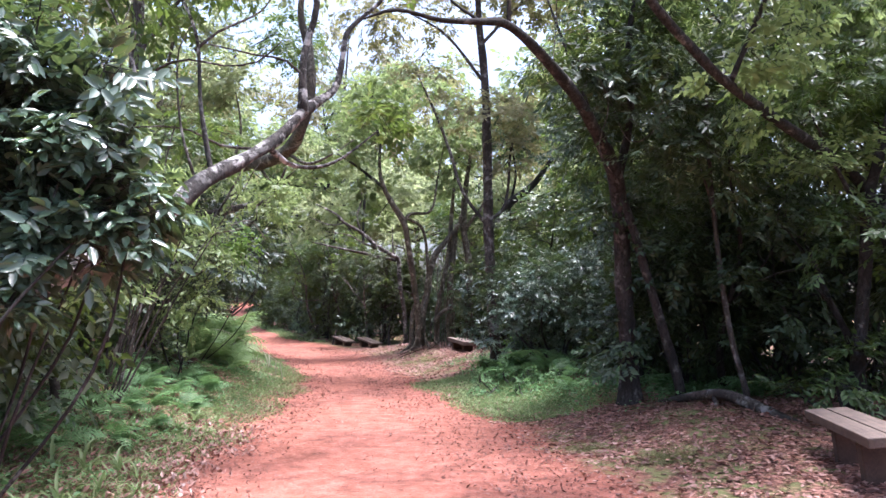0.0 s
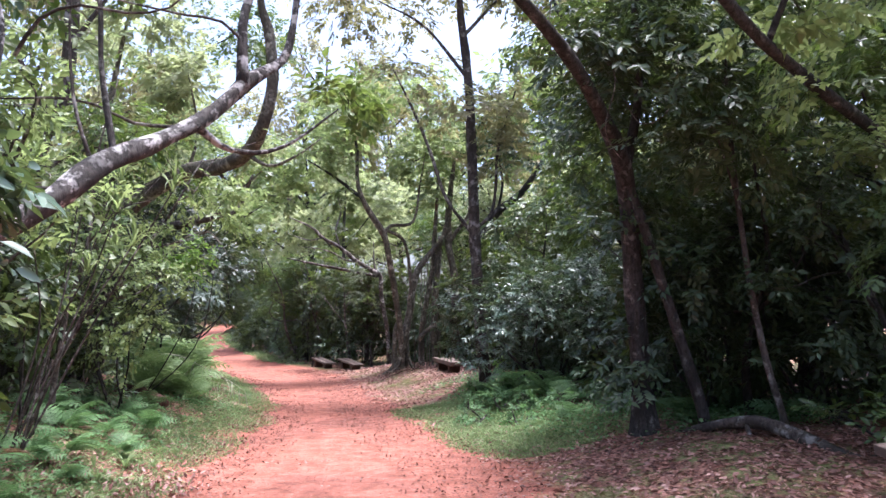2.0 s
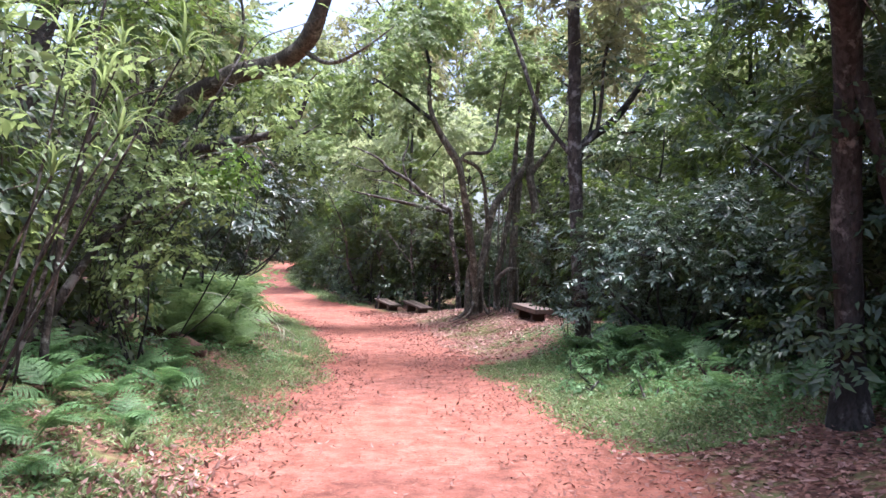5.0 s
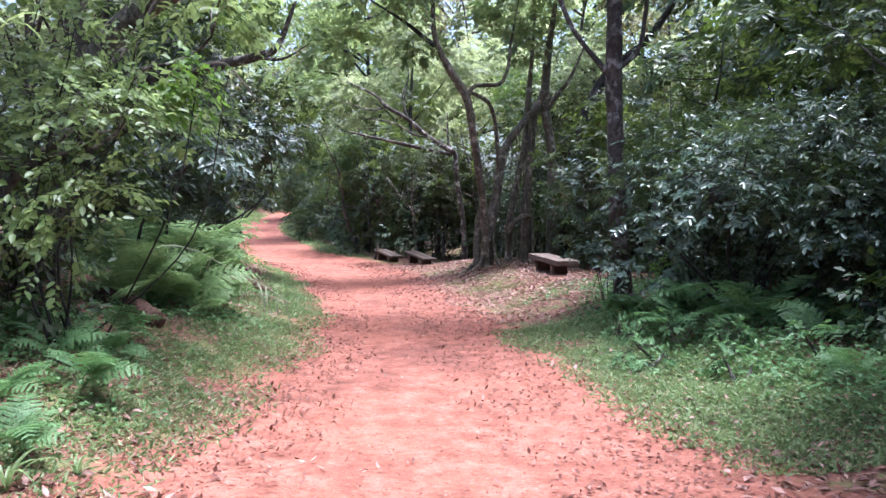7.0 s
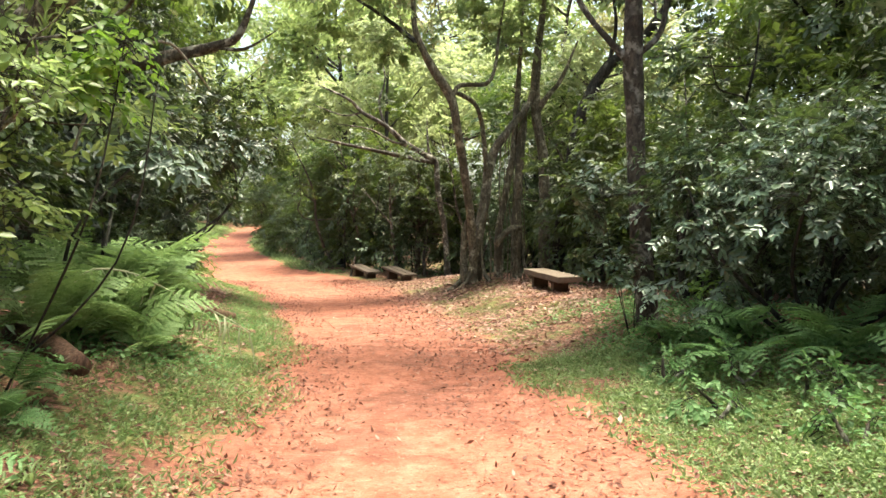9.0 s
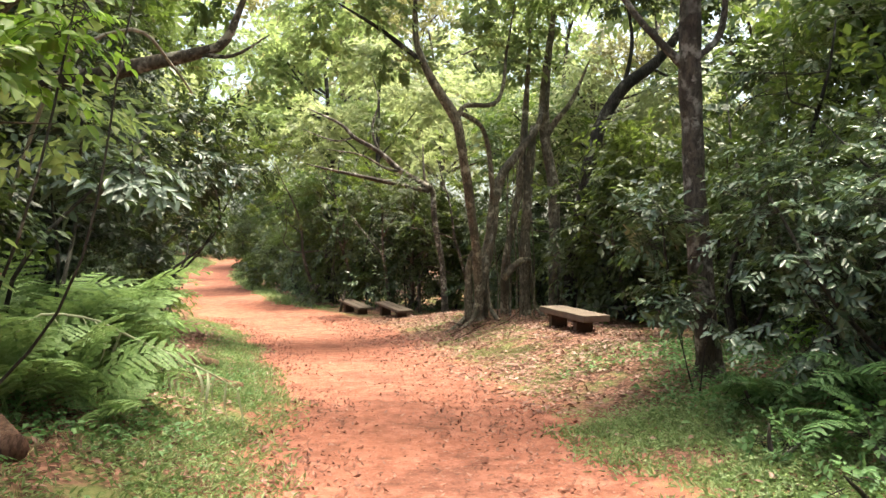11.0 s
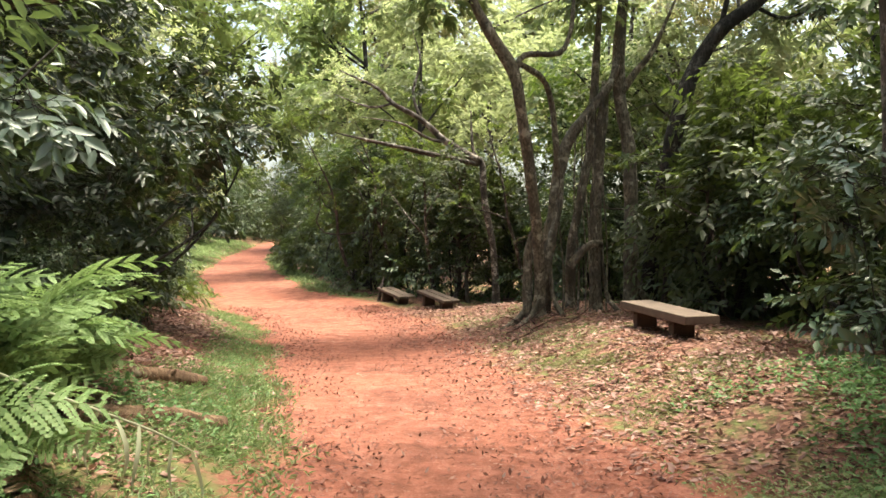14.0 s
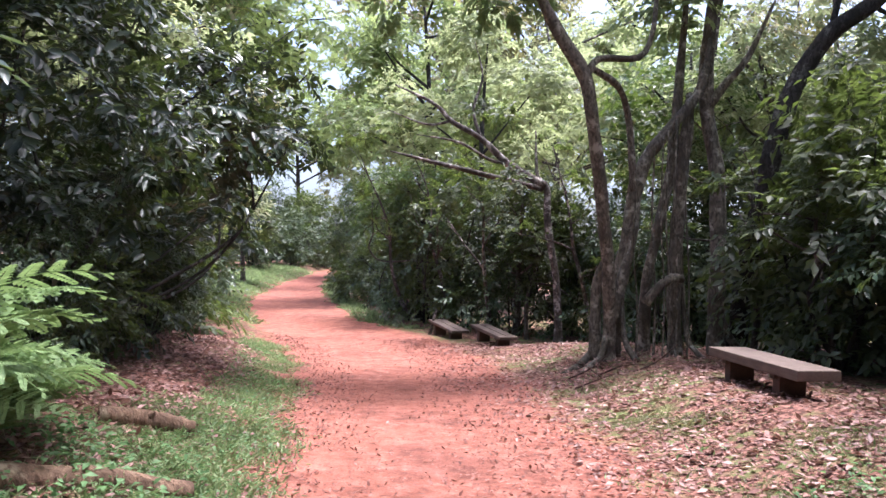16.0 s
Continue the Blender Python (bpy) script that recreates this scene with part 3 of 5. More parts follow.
# tree whose long limb slants over the clearing
t_s = tree("slanting_tree", (7.3, 10.4, gz(7.3, 10.4)), "grey tree with a long slanting limb over the thicket",
    [(7.3, 10.4, 0.6, 0.17), (7.0, 10.2, 1.8, 0.15), (6.5, 9.85, 2.9, 0.13), (5.81, 9.4, 3.44, 0.12), (4.75, 8.8, 3.80, 0.11), (3.73, 8.2, 4.15, 0.10), (3.12, 7.8, 4.45, 0.09), (2.6, 7.5, 4.81, 0.075), (2.0, 7.2, 5.4, 0.05), (1.5, 7.0, 6.2, 0.02)],
    [[(3.73, 8.2, 4.15, 0.05), (4.0, 8.0, 4.9, 0.04), (4.4, 7.9, 5.9, 0.015)], [(6.5, 9.85, 2.9, 0.09), (6.9, 10.0, 4.2, 0.07), (7.0, 10.0, 6.0, 0.03)]], BARK_DARK, thick=0.58)
crown("crown", t_s, [(4.3, 7.9, 5.9, 1.3, 1.1, 0.8), (1.7, 7.0, 6.3, 1.0, 1.0, 0.6), (7.0, 10.0, 6.2, 1.4, 1.4, 1.0), (2.9, 7.2, 5.9, 0.9, 0.8, 0.5), (4.7, 8.5, 3.9, 0.8, 0.6, 0.4), (3.8, 7.8, 4.3, 0.7, 0.5, 0.4), (5.6, 8.9, 3.6, 0.7, 0.6, 0.4), (4.3, 8.1, 3.95, 0.6, 0.5, 0.35), (5.2, 8.5, 3.2, 0.7, 0.6, 0.4)], 1900, 9, 0.12, LEAF_BRIGHT, seed=8, shell=0.3)

# thick limb that leans across from the other bank
t_l = tree("leaning_limb_tree", (-3.35, 4.9, gz(-3.35, 4.9)), "lichen-blotched tree leaning a thick limb towards the path",
    [(-3.35, 4.9, 0.6, 0.19), (-3.05, 5.2, 1.15, 0.15), (-2.72, 5.8, 1.70, 0.125), (-2.38, 6.3, 2.07, 0.115), (-2.04, 6.9, 2.46, 0.11), (-1.79, 7.35, 2.87, 0.105), (-1.56, 7.8, 3.13, 0.10), (-1.30, 8.2, 3.42, 0.095), (-1.02, 8.6, 3.87, 0.085), (-0.73, 8.9, 4.2, 0.05), (-0.64, 9.0, 4.57, 0.045), (-0.60, 9.1, 4.95, 0.042), (-0.42, 9.2, 5.2, 0.038), (-0.15, 9.3, 5.5, 0.03), (0.3, 9.5, 6.1, 0.012)],
    [[(-1.04, 8.56, 3.82, 0.07), (-1.05, 8.6, 4.43, 0.05), (-0.99, 8.7, 4.8, 0.045), (-0.92, 8.7, 5.13, 0.04), (-0.98, 8.7, 5.8, 0.03), (-1.2, 8.8, 6.8, 0.012)],
     [(-1.75, 7.4, 2.9, 0.03), (-1.9, 7.5, 3.6, 0.025), (-2.0, 7.6, 4.4, 0.018), (-2.4, 7.7, 5.2, 0.008)],
     [(-1.35, 8.15, 3.35, 0.04), (-1.1, 8.4, 3.2, 0.028), (-0.7, 8.7, 3.3, 0.02), (-0.2, 9.0, 3.75, 0.008)],
     [(-2.2, 6.6, 2.25, 0.03), (-2.35, 6.7, 2.9, 0.022), (-2.3, 6.8, 3.7, 0.018), (-2.7, 6.9, 4.6, 0.008)]], BARK_BLOTCHED, thick=0.76, limb_thick=0.9, knobs=0.22)
crown("crown", t_l, [(-1.3, 8.9, 6.6, 1.1, 1.0, 0.6), (0.2, 9.5, 6.3, 0.8, 0.8, 0.4), (-2.5, 7.5, 5.2, 0.9, 0.9, 0.5), (-2.8, 6.9, 4.6, 0.7, 0.7, 0.4), (-0.2, 9.0, 3.8, 0.35, 0.35, 0.2)], 800, 8, 0.12, LEAF_MID, seed=9, shell=0.3)

shoot_g = np.random.default_rng(91)
for x, y, z, dx, dz in ((-2.0, 7.0, 2.6, -0.6, 0.5), (-1.9, 7.3, 2.9, -0.5, 0.8), (-2.3, 6.5, 2.3, -0.5, 0.7), (-1.5, 8.0, 3.3, -0.8, 0.4), (-1.0, 8.6, 4.2, -0.9, 0.25), (-2.0, 7.6, 4.2, 0.8, 0.3), (-2.4, 7.2, 3.6, 0.7, 0.35)):
    p, way, line = np.array([x, y, z]), np.array([dx, 0.1, dz]), []
    for k in range(6):
        line.append((*p, 0.017 * (1 - 0.14 * k)))
        way = unit(way + shoot_g.normal(size=3) * 0.32)
        p = p + way * 0.32
    tube("branch", line, BARK_GREY, t_l, "thin bare grey branch", 5, 0.12, 0.05)

# second tree further on, with a broken log-like limb that turns up
t_l2 = tree("elbow_limb_tree", (-6.2, 18.2, gz(-6.2, 18.2)), "pale tree with a thick elbowed limb",
    [(-6.2, 18.2, 0.9, 0.24), (-5.9, 18.1, 2.4, 0.21), (-5.2, 17.8, 3.9, 0.18), (-4.5, 17.5, 4.45, 0.17), (-3.59, 17.0, 4.78, 0.155), (-2.78, 16.2, 4.73, 0.135), (-2.18, 15.6, 4.88, 0.12), (-1.83, 15.1, 5.3, 0.105), (-1.68, 15.0, 5.96, 0.095), (-1.74, 15.0, 6.82, 0.085), (-1.9, 15.0, 7.6, 0.06), (-1.7, 15.2, 9.0, 0.02)],
    [[(-2.25, 15.7, 4.85, 0.06), (-1.77, 15.4, 4.56, 0.045), (-1.28, 15.2, 4.7, 0.03), (-0.81, 15.0, 4.98, 0.012)],
     [(-2.9, 16.3, 4.70, 0.05), (-2.6, 16.3, 4.3, 0.04), (-2.35, 16.2, 4.35, 0.03), (-2.0, 16.0, 4.6, 0.012)],
     [(-5.5, 17.9, 3.4, 0.14), (-5.6, 18.0, 5.5, 0.11), (-5.3, 18.1, 7.8, 0.06), (-5.0, 18.2, 9.4, 0.02)],
     [(-3.6, 17.0, 4.8, 0.05), (-3.4, 16.9, 5.6, 0.04), (-3.6, 16.8, 6.8, 0.015)]], BARK_FIG, thick=1.1)
crown("crown", t_l2, [(-1.8, 15.2, 8.8, 1.3, 1.3, 0.7), (-5.1, 18.2, 9.0, 1.8, 1.7, 1.0), (-0.8, 15.0, 5.1, 0.55, 0.5, 0.3), (-3.6, 16.8, 6.7, 0.9, 0.9, 0.5), (-2.0, 16.0, 4.8, 0.4, 0.4, 0.25), (-4.2, 17.2, 5.6, 0.8, 0.8, 0.5)], 1500, 9, 0.15, LEAF_CANOPY, seed=10, shell=0.35)

# grey trunk behind it
t_b = tree("grey_tree", (-5.5, 14.2, gz(-5.5, 14.2)), "thick grey leaning trunk in the thicket",
    [(-5.6, 14.2, 0.9, 0.22), (-5.45, 14.1, 2.8, 0.19), (-5.2, 14.0, 4.45, 0.17), (-4.8, 14.0, 5.6, 0.15), (-4.72, 14.0, 7.0, 0.13), (-4.74, 14.0, 8.4, 0.08), (-4.6, 14.2, 9.8, 0.03)],
    [[(-5.0, 14.0, 5.0, 0.07), (-5.6, 13.8, 6.2, 0.05), (-6.4, 13.7, 7.2, 0.02)], [(-4.74, 14.0, 6.2, 0.06), (-4.0, 13.9, 7.2, 0.04), (-3.4, 13.9, 8.2, 0.015)], [(-5.3, 14.0, 3.9, 0.05), (-4.6, 13.6, 4.3, 0.035), (-3.6, 13.0, 4.4, 0.012)]], BARK_GREY)
crown("crown", t_b, [(-6.3, 13.7, 7.2, 1.2, 1.2, 0.8), (-3.5, 13.9, 8.1, 1.1, 1.1, 0.7), (-4.6, 14.2, 9.6, 1.6, 1.5, 0.9), (-3.9, 13.2, 4.5, 0.8, 0.8, 0.4)], 1100, 9, 0.14, LEAF_MID, seed=12, shell=0.35)

# thin stems on the bank
t_c = tree("bank_sapling", (-4.0, 12.0, gz(-4.0, 12.0)), "pair of thin pale stems on the ferny bank",
    [(-4.0, 12.0, 0.9, 0.05), (-3.85, 12.0, 1.95, 0.04), (-3.72, 12.0, 2.4, 0.036), (-3.6, 12.0, 3.0, 0.03), (-3.55, 12.0, 3.9, 0.02), (-3.3, 12.0, 5.0, 0.01)],
    [[(-4.3, 11.9, 0.6, 0.04), (-4.0, 12.0, 1.6, 0.032), (-3.85, 12.0, 2.1, 0.025)], [(-3.62, 12.0, 2.8, 0.02), (-3.2, 11.8, 3.2, 0.014), (-2.7, 11.6, 3.3, 0.006)]], BARK_PALE, limb_name="stem", sides=6)
crown("crown", t_c, [(-3.3, 12.0, 4.6, 0.8, 0.8, 0.6), (-2.8, 11.7, 3.3, 0.5, 0.5, 0.3), (-3.7, 12.2, 3.6, 0.6, 0.6, 0.4)], 260, 8, 0.085, LEAF_MID, 2, seed=13)

# many-stemmed old fig behind the bench
t_f = tree("many_stemmed_fig", (1.5, 27.4, gz(1.5, 27.4)), "many-stemmed fig with buttress roots and hanging roots",
    [(0.86, 27.0, 0.45, 0.135), (0.82, 26.8, 1.5, 0.13), (0.68, 26.5, 2.6, 0.125), (0.42, 26.0, 4.08, 0.125), (0.28, 25.9, 4.65, 0.135), (-0.09, 25.8, 5.21, 0.12), (-0.35, 25.7, 5.69, 0.10), (-0.52, 25.7, 6.3, 0.08), (-0.5, 25.6, 7.4, 0.04)],
    [[(0.33, 25.9, 4.58, 0.08), (0.52, 26.0, 4.89, 0.075), (1.14, 26.2, 4.97, 0.07), (1.36, 26.3, 5.37, 0.055), (1.46, 26.4, 6.1, 0.045), (1.7, 26.5, 7.4, 0.015)],
     [(0.36, 25.9, 4.75, 0.07), (0.85, 26.3, 4.55, 0.075), (1.06, 26.6, 4.15, 0.075), (1.14, 26.7, 3.5, 0.08), (1.18, 26.8, 3.0, 0.085)],
     [(2.66, 27.5, 0.25, 0.22), (2.69, 27.5, 2.06, 0.19), (2.66, 27.5, 3.47, 0.18), (2.49, 27.5, 4.51, 0.17), (2.53, 27.5, 5.76, 0.16), (2.75, 27.5, 7.4, 0.07)],
     [(1.55, 27.8, 0.3, 0.16), (1.55, 27.6, 1.5, 0.13), (1.74, 27.5, 2.6, 0.12), (1.92, 27.5, 3.5, 0.12), (2.02, 27.5, 4.7, 0.11), (2.11, 27.5, 5.8, 0.08), (2.2, 27.5, 7.0, 0.04)],
     [(2.49, 27.5, 4.45, 0.12), (2.75, 27.4, 4.85, 0.10), (3.1, 27.3, 5.3, 0.07), (3.5, 27.2, 6.2, 0.03)]], BARK_FIG, limb_name="stem", limb_thick=0.72, thick=0.8)
for l in ([(0.98, 27.25, 0.35, 0.15), (1.0, 27.2, 1.3, 0.15), (1.13, 27.1, 2.2, 0.15), (1.36, 27.1, 3.4, 0.145), (1.76, 27.1, 4.0, 0.13), (2.29, 27.2, 4.7, 0.09), (2.5, 27.3, 5.6, 0.05)],
          [(0.62, 27.0, 0.3, 0.13), (0.66, 27.0, 1.5, 0.10), (0.78, 26.95, 1.95, 0.07)],
          [(0.9, 26.95, 0.9, 0.12), (1.05, 26.95, 1.6, 0.11), (1.24, 27.0, 2.4, 0.09), (1.3, 27.05, 3.0, 0.06)],
          [(1.98, 27.4, 0.3, 0.16), (1.97, 27.4, 1.76, 0.15), (2.06, 27.4, 3.16, 0.14), (2.16, 27.4, 4.2, 0.12), (2.21, 27.4, 4.72, 0.09)],
          [(1.40, 26.9, 1.22, 0.09), (1.62, 26.9, 1.5, 0.10), (1.82, 26.9, 1.64, 0.10), (2.0, 27.0, 1.62, 0.08)]):
    tube("stem", [(x, y, z, r * 0.78) for x, y, z, r in l], BARK_FIG, t_f, "pale grey-brown stem", 9, 0.12, 0.16)
for x, y, z, q, r in ((1.75, 26.9, 4.0, 0.3, 0.016), (1.55, 27.0, 3.7, 0.35, 0.02), (1.66, 26.85, 3.9, 0.3, 0.013), (2.1, 27.1, 4.5, 0.3, 0.016), (1.9, 27.0, 4.2, 0.3, 0.02), (1.25, 26.9, 3.2, 0.3, 0.014)):
    tube("hanging_root", [(x, y, z, r), (x - 0.04, y - 0.03, z * 0.66, r * 0.9), (x + 0.03, y, z * 0.33 + 0.1, r), (x, y, q - 0.1, r * 1.3)], BARK_FIG, t_f, sides=5, knobs=0.05)
for k, (x0, y0, x1, z1, r) in enumerate([(0.35, 26.5, 0.85, 1.5, 0.06), (1.25, 26.6, 1.05, 1.3, 0.05), (2.35, 27.0, 2.1, 1.5, 0.05), (3.15, 27.1, 2.75, 0.9, 0.07), (0.1, 26.7, 0.75, 0.6, 0.06)]):
    z0 = gz(x0, y0)
    tube("buttress_root", [(x0, y0, z0 - 0.04, r), (x0 * 0.6 + x1 * 0.4, y0 + 0.15, z0 + 0.10, r * 0.95), (x0 * 0.2 + x1 * 0.8, y0 + 0.35, z0 + 0.35, r * 0.9), (x1, y0 + 0.5, z0 + z1, r * 0.5)], BARK_FIG, t_f, sides=6)
tube("limb", [(-0.35, 25.7, 5.7, 0.06), (-1.2, 25.8, 6.4, 0.045), (-2.1, 25.9, 7.0, 0.02)], BARK_DARK, t_f, sides=7)
tube("limb", [(-0.5, 25.6, 7.2, 0.045), (-0.8, 25.6, 8.6, 0.03), (-0.6, 25.6, 9.6, 0.015)], BARK_DARK, t_f, sides=7)
crown("crown", t_f, [(-1.9, 25.8, 7.0, 1.5, 1.4, 0.75), (-0.7, 25.6, 8.6, 1.7, 1.6, 0.9), (0.6, 26.4, 9.6, 1.7, 1.6, 0.9), (1.6, 26.5, 7.4, 1.4, 1.3, 0.7), (2.7, 27.5, 8.4, 1.7, 1.6, 0.9), (0.6, 26.6, 6.4, 0.8, 0.7, 0.4), (2.0, 27.5, 6.3, 0.9, 0.8, 0.5), (-2.6, 26.0, 5.9, 0.7, 0.8, 0.4), (-0.9, 26.0, 5.9, 0.5, 0.5, 0.3)], 2100, 9, 0.16, LEAF_BRIGHT, seed=14, gap=-0.25, shell=0.35)

# tree behind the laurel with a level limb
t_o = tree("level_limb_tree", (-6.6, 20.5, gz(-6.6, 20.5)), "grey tree with a level limb above the laurel",
    [(-6.6, 20.5, 0.9, 0.18), (-6.5, 20.4, 2.4, 0.15), (-6.2, 20.3, 3.6, 0.13), (-5.6, 20.3, 4.0, 0.12), (-4.84, 20.3, 4.12, 0.11), (-4.2, 20.3, 4.27, 0.10), (-3.55, 20.3, 4.42, 0.085), (-3.2, 20.3, 4.6, 0.06), (-2.9, 20.4, 5.4, 0.03)],
    [[(-3.6, 20.3, 4.4, 0.05), (-3.1, 20.2, 4.35, 0.035), (-2.6, 20.1, 4.6, 0.012)], [(-6.3, 20.35, 3.4, 0.09), (-6.3, 20.5, 5.0, 0.08), (-6.0, 20.6, 7.0, 0.06), (-4.7, 20.8, 8.3, 0.045), (-3.3, 21.0, 9.3, 0.015)]], BARK_GREY, thick=0.95)
crown("crown", t_o, [(-6.0, 20.6, 6.8, 1.8, 1.6, 0.9), (-4.6, 20.4, 6.2, 1.5, 1.4, 0.7), (-2.8, 20.3, 5.5, 0.8, 0.8, 0.5), (-5.2, 21.2, 5.4, 1.2, 1.2, 0.5), (-3.3, 21.0, 9.4, 1.3, 1.3, 0.8), (-4.7, 20.8, 8.4, 1.2, 1.2, 0.7), (-2.6, 20.6, 8.5, 0.9, 0.9, 0.5)], 1450, 9, 0.13, LEAF_MID, seed=18, shell=0.35)

# dark trunk leaning away
t_d = tree("dark_leaning_tree", (3.2, 27.6, gz(3.2, 27.6)), "dark trunk leaning over the thicket behind the bench",
    [(3.0, 27.6, 0.4, 0.22), (3.1, 27.2, 2.0, 0.2), (3.37, 26.6, 4.0, 0.19), (3.66, 26.5, 4.81, 0.18), (4.04, 26.4, 5.39, 0.165), (4.57, 26.3, 5.79, 0.15), (5.06, 26.3, 6.3, 0.13), (5.9, 26.2, 7.6, 0.06)],
    [[(4.04, 26.4, 5.39, 0.07), (4.2, 26.3, 6.4, 0.06), (4.0, 26.2, 7.6, 0.03)], [(4.57, 26.3, 5.8, 0.06), (5.2, 26.4, 5.6, 0.04), (6.0, 26.4, 5.9, 0.02)], [(3.8, 28.2, 0.3, 0.11), (4.3, 27.9, 1.0, 0.10), (5.2, 27.5, 1.8, 0.08), (6.0, 27.2, 2.6, 0.04)]], BARK_DARK)
crown("crown", t_d, [(5.8, 26.2, 7.6, 1.6, 1.5, 0.9), (4.0, 26.2, 7.8, 1.2, 1.2, 0.7), (6.2, 26.4, 6.0, 1.0, 1.0, 0.6)], 1100, 9, 0.15, LEAF_DARK, seed=15, shell=0.35)

# grey half-dead tree with twisted bare branches
t_x = tree("bare_branched_tree", (0.5, 33.0, gz(0.5, 33.0)), "half-dead grey tree with twisted bare branches",
    [(0.5, 33.0, 0.25, 0.13), (0.44, 33.0, 1.53, 0.11), (0.22, 33.0, 2.88, 0.11), (0.18, 33.0, 3.77, 0.11), (-0.05, 33.0, 4.1, 0.06), (-0.1, 33.1, 5.2, 0.02)],
    [[(0.14, 33.0, 3.84, 0.085), (-0.75, 32.8, 4.35, 0.07), (-1.43, 32.6, 4.92, 0.06), (-2.11, 32.5, 5.3, 0.05), (-2.51, 32.4, 5.68, 0.035), (-3.45, 32.3, 6.12, 0.015)],
     [(0.07, 33.0, 3.77, 0.06), (-1.01, 32.5, 3.96, 0.055), (-1.79, 32.0, 4.08, 0.045), (-2.55, 31.7, 4.22, 0.035), (-3.41, 31.4, 4.39, 0.012)],
     [(-1.43, 32.6, 4.92, 0.04), (-1.6, 32.6, 5.6, 0.03), (-1.4, 32.6, 6.4, 0.02), (-1.6, 32.5, 7.2, 0.008)],
     [(-0.75, 32.8, 4.35, 0.04), (-1.2, 32.6, 4.4, 0.03), (-1.9, 32.3, 4.75, 0.025), (-2.9, 32.1, 4.9, 0.008)],
     [(-2.11, 32.5, 5.3, 0.03), (-2.7, 32.4, 5.2, 0.022), (-3.6, 32.2, 5.5, 0.008)]], BARK_PALE, limb_thick=1.25)
crown("crown", t_x, [(-0.2, 33.2, 5.2, 0.9, 0.8, 0.5), (0.4, 33.2, 4.2, 0.8, 0.7, 0.5), (-1.7, 32.5, 7.0, 0.7, 0.7, 0.4), (-3.4, 32.3, 6.1, 0.6, 0.6, 0.3)], 260, 8, 0.10, LEAF_CANOPY, seed=16)

t_m = tree("hedge_tree", (-1.2, 38.0, gz(-1.2, 38.0)), "slender dark tree rising out of the thicket",
    [(-1.1, 38.0, 0.4, 0.14), (-1.17, 38.0, 2.01, 0.12), (-1.4, 38.0, 3.22, 0.11), (-1.54, 38.0, 4.96, 0.10), (-1.52, 38.0, 6.71, 0.08), (-1.4, 38.0, 9.0, 0.03)],
    [[(-1.5, 38.0, 4.6, 0.06), (-2.4, 37.8, 5.8, 0.045), (-3.4, 37.6, 6.5, 0.02)], [(-1.52, 38.0, 5.4, 0.06), (-0.6, 38.0, 6.6, 0.04), (0.2, 38.0, 7.6, 0.02)]], BARK_DARK)
crown("crown", t_m, [(-3.3, 37.6, 6.5, 1.4, 1.3, 0.7), (0.2, 38.0, 7.6, 1.4, 1.3, 0.8), (-1.4, 38.0, 9.0, 1.7, 1.6, 0.9)], 1100, 9, 0.19, LEAF_CANOPY, seed=17, shell=0.35)


# ---- bushes that stand out ----
def bush(name, foot, label, blobs, twigs, per, length, leaf, detail=2, seed=0, bark=None, group="", stem=0.028, **kw):
    ob = thing(name, (foot[0], foot[1], gz(*foot)), label, "bush", group)
    stems(ob, (foot[0], foot[1], gz(*foot) - 0.08), blobs, bark or BARK_DARK, stem, seed)
    crown("foliage", ob, blobs, twigs, per, length, leaf, detail, seed=seed, **kw)
    return ob


bush("glossy_bush", (3.5, 16.2), "dense blue-green bush with small glossy leaves in front of a trunk",
    [(3.5, 16.6, 1.75, 1.1, 0.9, 0.8), (2.6, 16.5, 1.25, 0.6, 0.6, 0.65), (2.3, 16.4, 1.95, 0.55, 0.55, 0.5), (3.1, 16.6, 2.5, 0.85, 0.8, 0.45), (3.0, 15.2, 2.0, 0.8, 0.8, 0.55), (3.7, 14.7, 1.9, 0.9, 0.8, 0.75), (4.5, 14.9, 1.8, 1.0, 1.0, 0.9), (4.4, 16.4, 1.8, 1.1, 1.0, 0.9), (4.3, 16.0, 2.6, 0.9, 0.9, 0.45), (5.4, 16.4, 1.7, 1.1, 1.1, 1.0)], 2900, 9, 0.085, LEAF_BLUE, seed=21, gap=-0.3, twig=0.22)
bush("trunk_side_bush", (2.15, 17.9), "leafy dark bush against the tall trunk",
    [(1.75, 17.9, 1.95, 0.35, 0.32, 0.36), (1.95, 17.9, 1.2, 0.35, 0.3, 0.42), (2.85, 17.8, 2.0, 0.4, 0.35, 0.5)], 190, 8, 0.10, LEAF_BLUE, seed=29, stem=0.007, gap=-0.5)
